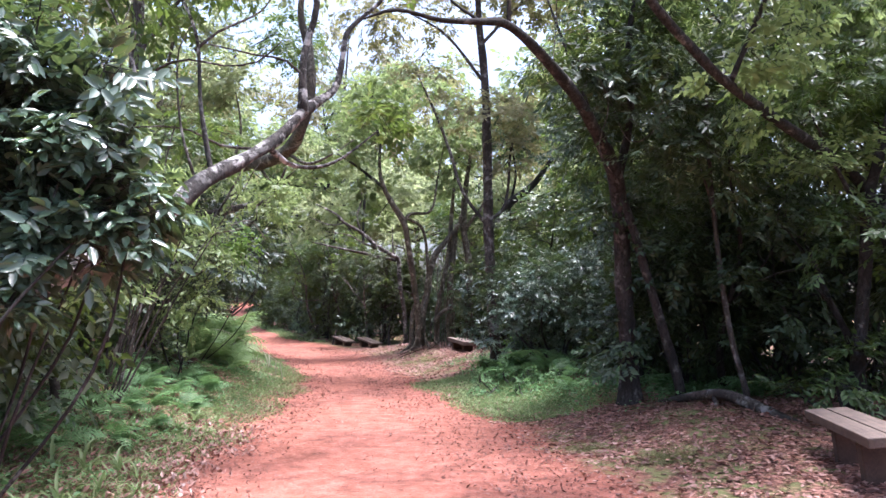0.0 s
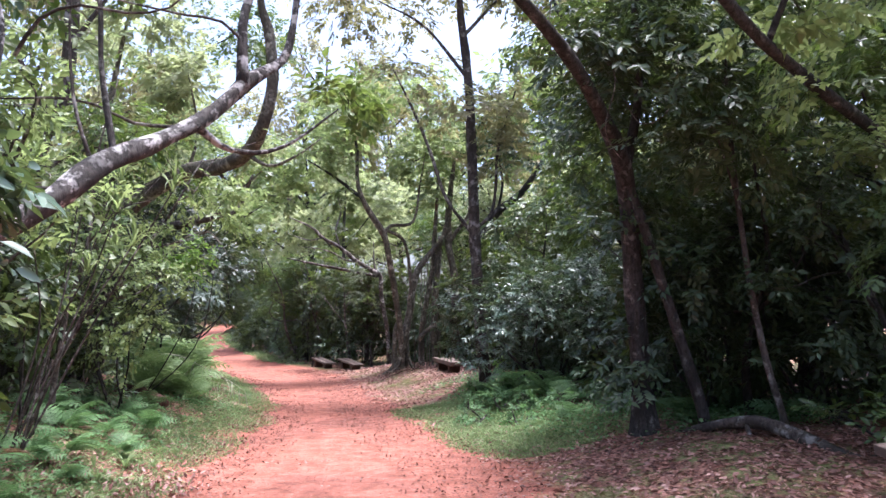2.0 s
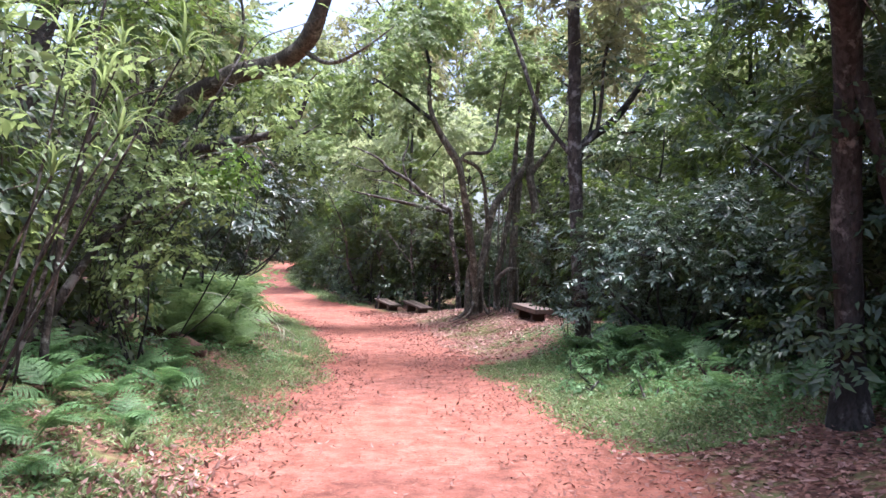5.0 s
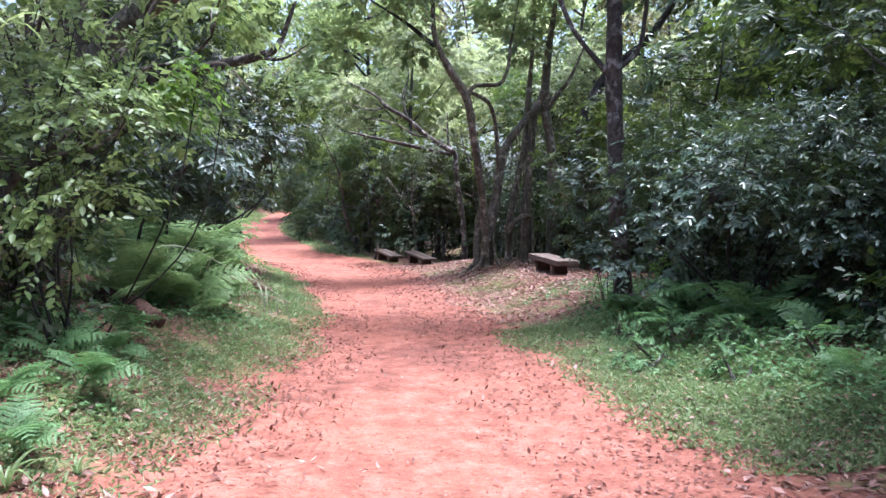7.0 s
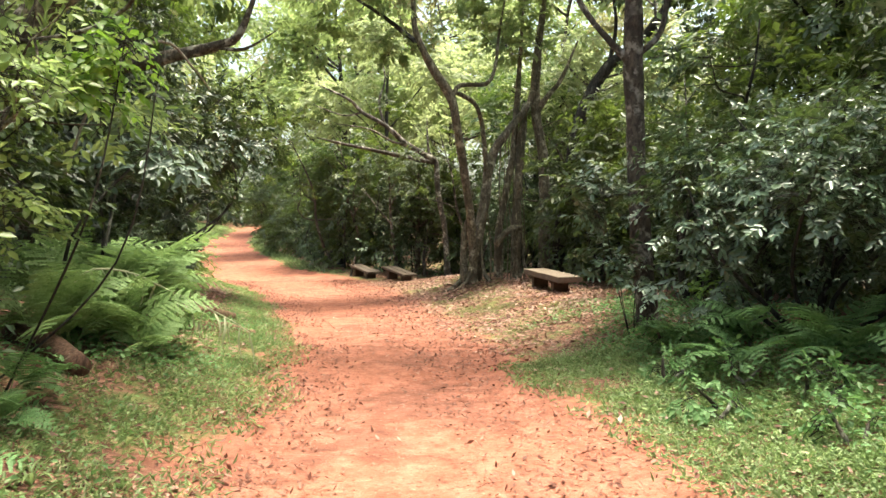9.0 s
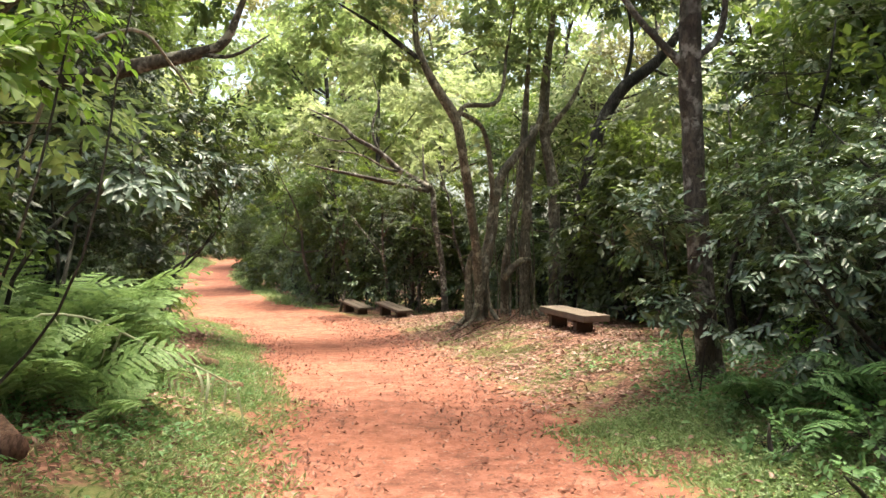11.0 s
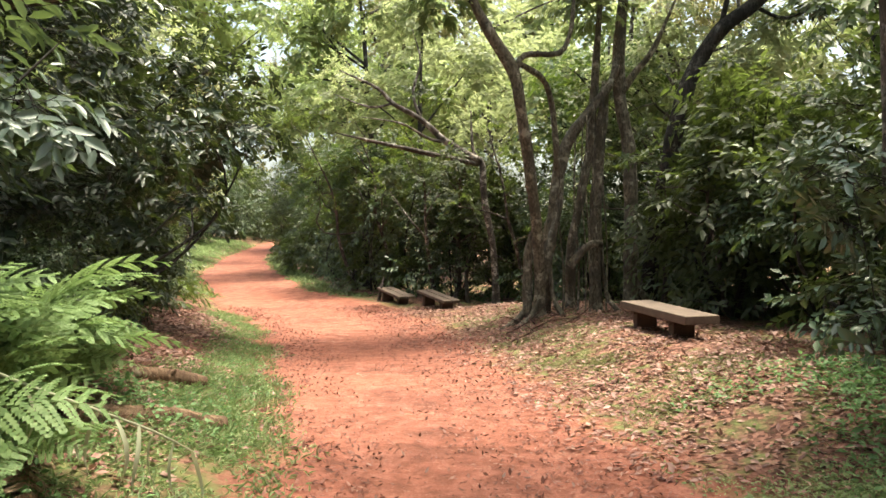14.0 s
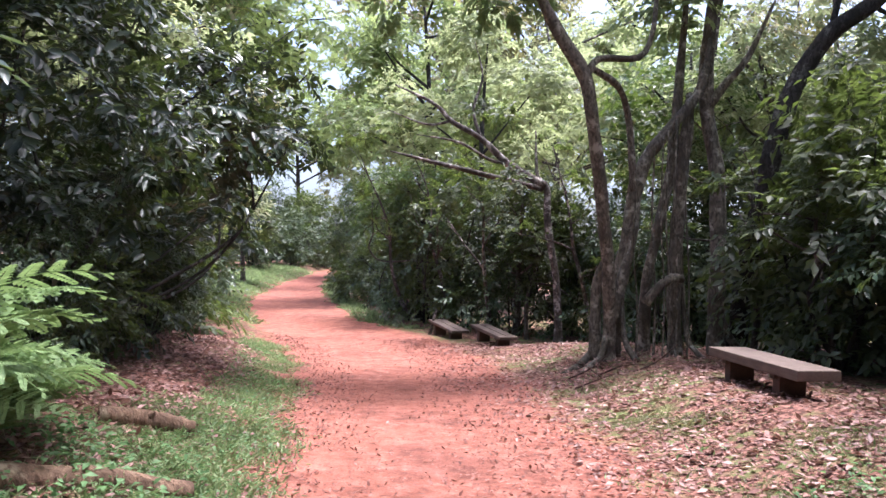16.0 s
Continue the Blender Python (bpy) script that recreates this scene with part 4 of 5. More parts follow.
bush("laurel", (-6.4, 22.5), "big dark laurel with glossy leaves overhanging the path edge",
    [(-6.2, 21.6, 1.7, 1.2, 1.3, 1.2), (-5.6, 21.6, 3.3, 1.4, 1.4, 1.0), (-6.4, 23.8, 2.0, 1.2, 1.5, 1.3), (-7.2, 26.0, 2.2, 1.3, 1.5, 1.4), (-5.7, 24.2, 3.9, 1.4, 1.6, 0.9), (-5.9, 22.4, 5.2, 1.6, 1.6, 1.1), (-5.9, 26.6, 3.9, 1.1, 1.3, 0.8), (-6.6, 19.8, 2.8, 1.3, 1.3, 1.5), (-6.0, 25.0, 5.6, 1.4, 1.4, 0.9), (-4.5, 24.2, 3.6, 0.9, 1.0, 0.7), (-4.0, 25.2, 3.3, 0.65, 0.8, 0.5), (-5.0, 23.0, 2.6, 0.9, 0.9, 0.7), (-5.2, 25.8, 2.5, 0.9, 1.1, 0.7), (-4.3, 24.8, 4.6, 0.9, 0.9, 0.6)], 3500, 9, 0.14, LEAF_LAUREL, seed=22, gap=-0.3, twig=0.3)
bush("large_leaved_bush", (-2.75, 4.9), "dense bush with large glossy blue-green drooping leaves under the leaning limb",
    [(-1.82, 5.0, 2.3, 0.32, 0.32, 0.22), (-1.85, 5.05, 2.65, 0.3, 0.32, 0.24), (-2.15, 5.0, 2.35, 0.4, 0.36, 0.3), (-2.15, 5.1, 2.95, 0.34, 0.36, 0.3), (-2.5, 5.0, 2.25, 0.42, 0.4, 0.3), (-2.45, 5.0, 2.85, 0.45, 0.4, 0.35), (-2.4, 5.15, 3.4, 0.4, 0.4, 0.32), (-2.9, 5.0, 3.3, 0.5, 0.45, 0.42), (-2.9, 4.95, 2.5, 0.5, 0.45, 0.42), (-2.7, 4.75, 1.8, 0.4, 0.35, 0.3), (-2.3, 4.9, 1.95, 0.32, 0.3, 0.2), (-1.68, 5.0, 2.35, 0.26, 0.3, 0.24), (-1.75, 5.05, 2.75, 0.28, 0.3, 0.22), (-1.95, 5.0, 2.05, 0.3, 0.3, 0.2), (-1.95, 5.1, 3.15, 0.3, 0.3, 0.22)], 1080, 8, 0.12, LEAF_BLUE, seed=23, stem=0.015, gap=-0.5, twig=0.2, ratio=0.46)
bush("light_bush", (-3.7, 13.4), "light mid-green bush beside the ferns",
    [(-3.1, 13.3, 2.3, 0.6, 0.6, 0.5), (-3.6, 13.4, 2.8, 0.7, 0.7, 0.5), (-3.4, 13.0, 1.7, 0.6, 0.6, 0.5), (-4.2, 13.4, 2.2, 0.8, 0.7, 0.7)], 460, 8, 0.08, LEAF_BRIGHT, seed=24, stem=0.016, gap=-0.25, ratio=0.6, twig=0.25)
bush("lime_sapling", (-3.9, 14.3), "sapling with round lime-green leaves over the ferns",
    [(-2.65, 14.05, 2.9, 0.32, 0.3, 0.18), (-2.4, 14.05, 2.75, 0.22, 0.2, 0.15), (-3.0, 14.1, 2.7, 0.3, 0.3, 0.2)], 70, 7, 0.085, LEAF_LIME, seed=27, stem=0.011, gap=-0.6, ratio=0.62, twig=0.22)
hanging = bush("hanging_leaf_bush", (-4.6, 17.6), "shrub with large drooping grey-green leaves above the ferns",
    [(-3.6, 17.4, 2.55, 0.5, 0.5, 0.35), (-4.0, 17.6, 3.1, 0.6, 0.6, 0.45), (-4.2, 17.4, 2.2, 0.5, 0.5, 0.4)], 120, 8, 0.15, LEAF_PALE, seed=25, gap=-0.5, ratio=0.42)
tube("dead_branch", [(-4.4, 17.0, 2.2, 0.020), (-3.7, 16.4, 3.2, 0.015), (-3.1, 16.3, 3.5, 0.015), (-2.95, 16.9, 3.36, 0.013), (-2.88, 17.3, 3.2, 0.008)], BARK_BONE, hanging, "bleached dead branch", 6, 0.12, 0.15)
for k, (x, y) in enumerate([(1.75, 15.6), (2.15, 15.0), (2.0, 16.5), (2.5, 15.9), (1.7, 14.5), (2.4, 14.2), (2.9, 13.4), (2.2, 13.5)]):
    z = gz(x, y)
    bush("broad_leaved_herb", (x, y), "low broad-leaved herb at the foot of the bush", [(x, y, z + 0.2, 0.25, 0.25, 0.14), (x + 0.2, y - 0.1, z + 0.14, 0.2, 0.2, 0.1)], 44, 6, 0.06, FERN, seed=200 + k, gap=-0.9, ratio=0.58, twig=0.1, bark=BARK_GREY, group="herbs below the bush")
bush("lime_sprig", (2.75, 16.7), "thin sprig of lime-green leaves below the bush", [(2.55, 16.65, 0.92, 0.28, 0.16, 0.07), (2.9, 16.5, 0.85, 0.2, 0.15, 0.06)], 16, 6, 0.09, LEAF_LIME, seed=230, gap=-0.9, ratio=0.6, twig=0.16, stem=0.006)
bush("bench_side_shrub", (5.4, 9.0), "small broad-leaved shrub behind the near bench",
    [(5.3, 9.0, 0.75, 0.35, 0.35, 0.3), (5.75, 9.1, 0.95, 0.3, 0.3, 0.35), (5.0, 9.3, 0.6, 0.3, 0.3, 0.25)], 90, 8, 0.11, LEAF_MID, seed=26, gap=-0.6)


# ---- thickets and canopy trees, repeated ----
def thicket_kind(name, label, leaf, seed, wide=1.5, high=2.6, twigs=770, per=8, length=0.12):
    g = np.random.default_rng(seed)
    blobs = [(g.uniform(-0.6, 0.6) * wide, g.uniform(-0.6, 0.6) * wide, high * (0.10 + 0.75 * k / 9) , wide * g.uniform(0.35, 0.6), wide * g.uniform(0.35, 0.6), high * g.uniform(0.14, 0.24)) for k in range(10)]
    ob = thing(name, (0, 0, 0), label, "bush", "thicket bushes")
    stems(ob, (0, 0, -0.15), blobs[4:9], BARK_DARK, 0.03, seed)
    crown("foliage", ob, blobs, twigs, per, length, leaf, 1, seed=seed, gap=-0.35, twig=0.3, shell=0.35)
    return ob


def canopy_kind(label, leaf, bark, seed, high=9.0, wide=2.4, twigs=1350, per=7, length=0.20):
    g = np.random.default_rng(seed)
    ob = thing("forest_tree", (0, 0, 0), label, "tree", "trees of the wood")
    lean = g.uniform(-0.8, 0.8, 2)
    line = [(lean[0] * f * f + 0.12 * math.sin(5 * f + seed), lean[1] * f * f, high * 0.85 * f - (0.2 if f == 0 else 0), 0.16 * (1 - 0.8 * f) + (0.06 if f == 0 else 0)) for f in (0, 0.12, 0.3, 0.5, 0.7, 0.87, 1.0)]
    tube("trunk", line, bark, ob, sides=7, step=0.3)
    blobs = []
    for k in range(14):
        f = g.uniform(0.42, 1.0)
        a = k * 2.4 + g.uniform(-0.5, 0.5)
        reach = wide * g.uniform(0.35, 0.9) * (1.25 - 0.6 * abs(f - 0.6))
        s = [np.interp(f * 0.85, (0, 0.12, 0.3, 0.5, 0.7, 0.87, 1.0), [p[i] for p in line]) for i in range(3)]
        c = (s[0] + reach * math.cos(a), s[1] + reach * math.sin(a), s[2] + 0.12 * high * g.uniform(0.4, 1.4))
        blobs.append((*c, wide * g.uniform(0.32, 0.5), wide * g.uniform(0.32, 0.5), wide * g.uniform(0.2, 0.34)))
        mid = [(s[i] + c[i]) / 2 + g.normal() * 0.12 for i in range(3)]
        tube("limb", [(*s, 0.055), (*mid, 0.04), (*c, 0.018)], bark, ob, sides=5, step=0.4)
    crown("crown", ob, blobs, twigs, per, length, leaf, 1, seed=seed, gap=-0.3, twig=0.42, ratio=0.45, shell=0.3)
    return ob


def plant(kinds, spots, group_seed):
    """Sets the kinds out, one at each spot (x, y, scale); the first of each kind is the built one itself."""
    g = np.random.default_rng(group_seed)
    used = set()
    for k, (x, y, s) in enumerate(spots):
        kind = kinds[k % len(kinds)]
        m = pose(x, y, gz(x, y), 0, 0, g.uniform(0, 360)) @ Matrix.Diagonal((s, s, s * g.uniform(0.88, 1.12), 1))
        if kind.name in used:
            copy_thing(kind, m)
        else:
            kind.matrix_basis = m
            used.add(kind.name)


dark_kinds = [thicket_kind("thicket_bush", "dense dark evergreen thicket bush", LEAF_DARK, 31), thicket_kind("thicket_bush", "dense dark evergreen thicket bush", LEAF_DARK, 32, 1.6, 3.0, 850), thicket_kind("thicket_bush", "dense dull green thicket bush", LEAF_DULL, 33, 1.5, 2.4)]
plant(dark_kinds, [
    # shady side by the arching tree
    (4.9, 12.4, 1.0), (6.0, 11.3, 1.1), (7.4, 11.8, 1.3), (5.8, 13.6, 1.2),  (4.7, 14.2, 0.8),  (6.9, 16.4, 1.2), (7.6, 8.3, 1.1), (9.6, 13.6, 1.3), (8.8, 10.4, 1.2), (10.6, 16.2, 1.4), (9.4, 7.4, 1.2),
    (5.6, 19.6, 1.1), (7.2, 19.4, 1.3), (4.4, 21.6, 1.0), (5.6, 22.4, 1.2), (4.9, 24.6, 1.15), (6.6, 24.9, 1.3), (4.0, 25.6, 1.15), (8.5, 27.0, 1.1), (5.4, 27.0, 1.2),  (4.6, 29.4, 1.15), (7.4, 29.6, 1.1),
    # behind the far benches
    (1.9, 31.4, 0.9), (0.9, 35.6, 1.1), (-0.4, 36.0, 1.1), (-1.8, 37.0, 1.1), (-3.1, 38.2, 1.15), (-3.8, 40.4, 1.1), (-4.7, 42.6, 1.1), (-5.6, 45.6, 1.1), (2.4, 35.4, 1.3), (4.2, 34.0, 1.3), (-6.6, 50.0, 1.1), (-8.2, 57.0, 1.1),
    # below the laurel
    (-5.7, 21.8, 0.5), (-5.9, 23.6, 0.6), (-6.2, 25.4, 0.62), (-6.7, 27.2, 0.66), (-7.4, 29.6, 0.75), (-5.2, 20.6, 0.45),
    # beyond the bend
    (-17.8, 66.0, 1.3), (-19.5, 61.0, 1.4), (-18.6, 71.5, 1.4), (-17.6, 77.0, 1.4), (-21.0, 67.0, 1.6), (-16.4, 81.0, 1.3), (-17.8, 55.0, 1.2), (-11.6, 74.0, 1.2),
    (2.4, 29.8, 0.85), (3.4, 31.0, 1.0),
    # the ferny bank
    # bushes at (-4.0, 6.6) and (-4.3, 5.1) stand in for shade below the leaning limb
    (-4.9, 9.4, 0.9), (-5.2, 11.2, 1.1), (-6.4, 10.0, 1.3), (-5.4, 13.2, 1.0), (-5.3, 15.4, 1.0), (-6.8, 17.0, 1.3), (-4.6, 7.4, 0.95), (-5.6, 6.0, 1.2), (-4.8, 3.6, 1.1),   (-8.0, 28.6, 1.4), (-8.6, 31.6, 1.3), (-10.4, 35.0, 1.4), (-12.2, 39.0, 1.3), (-14.5, 44.0, 1.4),    (-17.0, 73.0, 1.3), (-11.2, 66.0, 1.2), (-15.4, 86.0, 1.9), (-12.4, 83.0, 1.8), (-18.6, 84.0, 1.9),  (-9.0, 80.0, 1.8), (-4.0, 6.6, 0.75), (-4.3, 5.1, 0.85), (-21.5, 80.0, 2.2), (-15.0, 97.0, 2.4), (-20.0, 96.0, 2.4), (-24.0, 90.0, 2.4),
], 1)
canopy_kinds = [canopy_kind("tall tree with a light yellow-green crown", LEAF_CANOPY, BARK_GREY, 41), canopy_kind("twiggy tree with a dull grey-green crown", LEAF_DULL, BARK_GREY, 42, 8.0, 2.2, 1250, 7, 0.17), canopy_kind("dark-crowned forest tree deep in the wood", LEAF_MID, BARK_DARK, 44, 8.5, 2.4)]
plant(canopy_kinds, [
    (-8.4, 28.6, 0.9), (-0.4, 35.2, 0.72), (3.4, 33.0, 0.95), (-8.4, 32.0, 0.8), (-3.0, 42.0, 0.8), (-3.4, 38.6, 0.8), (5.2, 31.0, 1.0), (-6.4, 53.0, 0.9), (-8.4, 62.0, 0.9),
    (-10.6, 31.0, 1.0), (-7.6, 21.8, 0.95), (-8.4, 12.0, 1.05), (-6.0, 1.0, 1.0), (-14.5, 54.0, 1.2),
    # trees between y 9 and 13.4: crowns added to shade the right-hand thicket
    (6.8, 21.6, 1.0), (6.9, 13.4, 0.95), (13.0, 14.0, 1.1), (8.6, 12.2, 1.0), (10.4, 9.0, 1.1), (7.0, 18.8, 0.95),
], 2)
tall_kinds = [canopy_kind("very tall tree with a wide light-green crown", LEAF_CANOPY, BARK_GREY, 51, 13.5, 3.6, 1550, 7, 0.265), canopy_kind("very tall tree with a yellow-olive crown", LEAF_OLIVE, BARK_GREY, 52, 14.5, 3.6, 1550, 7, 0.265), canopy_kind("very tall tree with a fresh green crown", LEAF_BRIGHT, BARK_DARK, 53, 13.0, 3.5, 1550, 7, 0.265)]
plant(tall_kinds, [
    (4.6, 36.0, 1.0), (12.0, 20.0, 1.0), (-3.6, 47.5, 1.35), (1.6, 47.0, 1.3), (-12.6, 36.5, 1.0), (8.6, 30.0, 1.0), (-10.8, 26.5, 1.0), (-8.6, 18.4, 0.9), (9.4, 17.6, 1.0), (9.0, 23.6, 1.0), (-4.0, 58.0, 1.6),  (-7.4, 68.0, 1.3),    (11.0, 11.5, 0.9),
    # first three: unseen trees added behind the camera to close off the light
    (6.5, -4.0, 0.9), (-6.5, -5.0, 0.9), (0.0, -15.0, 1.1), (-15.0, 92.0, 1.3), (-20.5, 88.0, 1.3), (-10.5, 87.0, 1.3), (10.0, 44.0, 1.05), (-11.8, 41.0, 1.05), (9.0, 37.5, 1.0), (1.0, 62.0, 1.5), (6.0, 56.0, 1.4), (-2.0, 70.0, 1.6),
], 3)


# ---- crooked undergrowth trees ----
def crooked_tree(x, y, high, seed, bark, leaf, lean=(0.0, 0.0), leaves=150, length=0.11):
    """A thin tree with wandering limbs that fork once, and sparse leaf sprays at the tips."""
    g = np.random.default_rng(seed)
    z0 = gz(x, y)
    ob = thing("crooked_tree", (x, y, z0), "thin crooked understorey tree with sparse leaves", "tree", "crooked understorey trees")

    def wander(p, d, length_m, r, n=6, bend=0.35):
        line = [(*p, r)]
        p, d = np.array(p, float), unit(np.array(d, float))
        for k in range(n):
            d = unit(d + g.normal(size=3) * bend * [1, 1, 0.7] + [0, 0, 0.06])
            p = p + d * length_m / n
            line.append((*p, r * (1 - 0.85 * (k + 1) / n)))
        return line

    trunk = wander((x, y, z0 - 0.1), (lean[0], lean[1], 1.0), high, 0.014 * high ** 0.8 + 0.02, 8, 0.17)
    tube("trunk", trunk, bark, ob, sides=7, step=0.2)
    tips = [trunk[-1][:3]]
    for k in range(6):
        q = trunk[3 + k % 5]
        a = g.uniform(0, 6.3)
        limb = wander(q[:3], (math.cos(a), math.sin(a), g.uniform(0.1, 0.9)), high * g.uniform(0.3, 0.55), q[3] * 0.65, 6, 0.4)
        bough = tube("limb", limb, bark, ob, sides=5, step=0.25)
        sub = wander(limb[3][:3], g.normal(size=3) + [0, 0, 0.5], high * 0.25, limb[3][3] * 0.7, 5, 0.45)
        tube("branch", sub, bark, bough, sides=4, step=0.25)
        tips += [limb[-1][:3], sub[-1][:3], limb[4][:3]]
    crown("crown", ob, [(*p, 0.35, 0.35, 0.22) for p in tips], leaves, 7, length, leaf, 1, seed=seed, gap=-0.6, shell=0.1)


for k, (x, y, h) in enumerate([(-3.9, 9.2, 3.6), (-4.4, 10.6, 4.4), (-4.0, 7.2, 3.4), (-4.8, 12.9, 4.8), (-4.6, 15.0, 4.6), (-3.8, 5.9, 3.2)]):
    crooked_tree(x, y, h, 60 + k, BARK_PALE if k % 2 else BARK_GREY, LEAF_BRIGHT, (0.25, 0.0), 190)
for k, (x, y, h) in enumerate([(-1.2, 35.4, 5.0), (-0.2, 34.0, 4.4), (-2.6, 36.6, 5.2), (1.5, 33.0, 5.0), (-3.6, 38.4, 5.6), (3.6, 28.6, 4.8), (3.9, 25.6, 3.6)]):
    crooked_tree(x, y, h, 80 + k, BARK_GREY if k % 3 else BARK_PALE, LEAF_DULL, (-0.15, 0.0), 200, 0.14)
for k, (x, y, h) in enumerate([(4.3, 13.0, 3.8), (5.2, 11.9, 4.2), (6.3, 9.9, 4.4), (4.6, 19.6, 4.4), (3.7, 20.4, 4.0), (5.6, 14.6, 4.4)]):
    crooked_tree(x, y, h, 100 + k, BARK_DARK, LEAF_DARK, (-0.2, -0.1), 260, 0.12)


# ---- ferns ----
def frond_mesh(seed, material, pairs=10, teeth=9):
    """One arching bracken frond, a metre long: a thin stalk, paired drooping pinnae, each a comb of leaflets."""
    g = np.random.default_rng(seed)
    s = np.linspace(0, 1, 12)
    fine = np.linspace(-0.02, 1.02, 60)
    pitch = np.radians(g.uniform(38, 50)) - np.radians(g.uniform(80, 105)) * np.clip(fine, 0, 1) ** 1.3
    cx, cz = np.cumsum(np.cos(pitch)) * 1.04 / 60, np.cumsum(np.sin(pitch)) * 1.04 / 60

    def mid(u):
        return np.stack([np.interp(u, fine, cx), 0.04 * np.sin(3 * u + seed), np.interp(u, fine, cz)], -1)

    rach = [(*p, 0.006 * (1 - 0.8 * a)) for p, a in zip(mid(s), s)]
    v0, f0 = tube_arrays(rach, 3, 0.12, 0.0)
    u = np.repeat(np.linspace(0.24, 0.985, pairs), 2) + np.tile([0.0, 0.02], pairs)
    sign = np.tile([1.0, -1.0], pairs)
    plen = 0.34 * np.clip((1.0 - u) / 0.76, 0, 1) ** 0.8 * np.clip(0.6 + (u - 0.24) * 2.2, 0, 1) * g.uniform(0.88, 1.08, len(u)) + 0.03
    base = mid(u)
    tang = unit(mid(u + 0.01) - mid(u - 0.01))
    side = np.array([0.0, 1.0, 0.0]) * sign[:, None]
    pw = unit(tang * 0.5 + side + g.normal(size=(len(u), 3)) * 0.05)
    up = np.cross(tang, np.array([0.0, 1.0, 0.0]))
    pn = unit(np.where(up[:, 2:] < 0, -up, up))
    k = (np.arange(teeth) + 0.5) / teeth

    def along(q):
        return base[:, None] + pw[:, None] * (plen[:, None] * q)[..., None] - pn[:, None] * ((plen[:, None] * q) ** 2 * 0.75)[..., None]

    pos, way, nor, L = [], [], [], []
    for sgn in (1.0, -1.0):
        p = along(k)
        across = np.cross(pn, pw) * sgn
        pos.append(p), way.append(pw[:, None] * 0.35 + across[:, None] + 0 * p), nor.append(pn[:, None] + pw[:, None] * (k * 0.4)[:, None] + 0 * p)
        L.append(np.minimum(plen[:, None] * 0.16, 0.036) * (1 - 0.65 * k**1.6) + 0.005)
    tip = along(np.array([0.93]))[:, 0]
    pos = np.concatenate([np.concatenate([q.reshape(-1, 3) for q in pos]), tip])
    way = np.concatenate([np.concatenate([q.reshape(-1, 3) for q in way]), pw - pn * 0.4])
    nor = np.concatenate([np.concatenate([q.reshape(-1, 3) for q in nor]), pn])
    L = np.concatenate([np.concatenate([q.ravel() for q in L]), plen * 0.10])
    W = np.concatenate([np.tile(np.repeat(plen / teeth * 1.5, teeth), 2), plen * 0.06])
    v, f = leaf_arrays(pos, way, nor + g.normal(size=nor.shape) * 0.06, L, W, 1, 0.1)
    q0, q1 = along(np.array([0.0]))[:, 0], along(np.array([0.6]))[:, 0]
    for a, b in ((q0, q1), (q1, tip)):
        d = b - a
        n = np.linalg.norm(d, axis=1)
        vb, fb = leaf_arrays(a, d, pn, n, 0.006 + 0 * n, 1, 0.0)
        v, f = np.vstack([v, vb]), np.vstack([f, fb + len(v)])
    tri = np.vstack([f0[:, [0, 1, 2]], f0[:, [0, 2, 3]]])
    return quick_mesh("frond", np.vstack([v0, v]), np.vstack([tri, f + len(v0)]), material)


FRONDS = {m.name: [frond_mesh(s, m) for s in (1, 2, 3)] for m in (FERN, FERN_BRIGHT, FERN_DEAD)}
fern_g = np.random.default_rng(77)


def fern(x, y, size, material, count=8, label="bushy green fern with arching feathery fronds", lean=None, rise=(18, 55), spread=80):
    ob = thing("fern", (x, y, gz(x, y) - 0.02), label, "fern", "ferns along the banks")
    start = fern_g.uniform(0, 360)
    for k in range(count):
        me = FRONDS[material.name][int(fern_g.integers(3))]
        fr = piece("frond", me, ob)
        s = size * fern_g.uniform(0.7, 1.1)
        turn = start + k * 360 / count + fern_g.uniform(-18, 18)
        if lean is not None and (k % 2 or spread < 45):
            turn = lean + fern_g.uniform(-spread, spread)
        fr.matrix_basis = pose(0, 0, 0.02, fern_g.uniform(-28, 28), -fern_g.uniform(*rise), turn) @ Matrix.Diagonal((s, s, s, 1))


for x, y, s in [(-3.6, 16.5, 1.1), (-3.75, 17.3, 1.2), (-3.9, 15.9, 1.1), (-4.1, 17.0, 1.4), (-4.05, 18.1, 1.0), (-4.2, 18.7, 1.3), (-4.3, 16.2, 1.4), (-4.4, 17.9, 1.5), (-3.3, 16.2, 0.6), (-3.4, 17.0, 0.75), (-4.7, 17.2, 1.5), (-4.8, 18.6, 1.4), (-4.2, 19.3, 1.0), (-4.5, 19.0, 1.2), (-4.0, 18.9, 0.75)]:
    fern(x, y, s * 1.05, FERN_BRIGHT, 9, "large pale-green bracken fern spilling over the bank", -10, (12, 58))
fern(-3.95, 17.9, 1.75, FERN_BRIGHT, 5, "tall fern with long fronds arching towards the path", 42, (32, 48), 24)
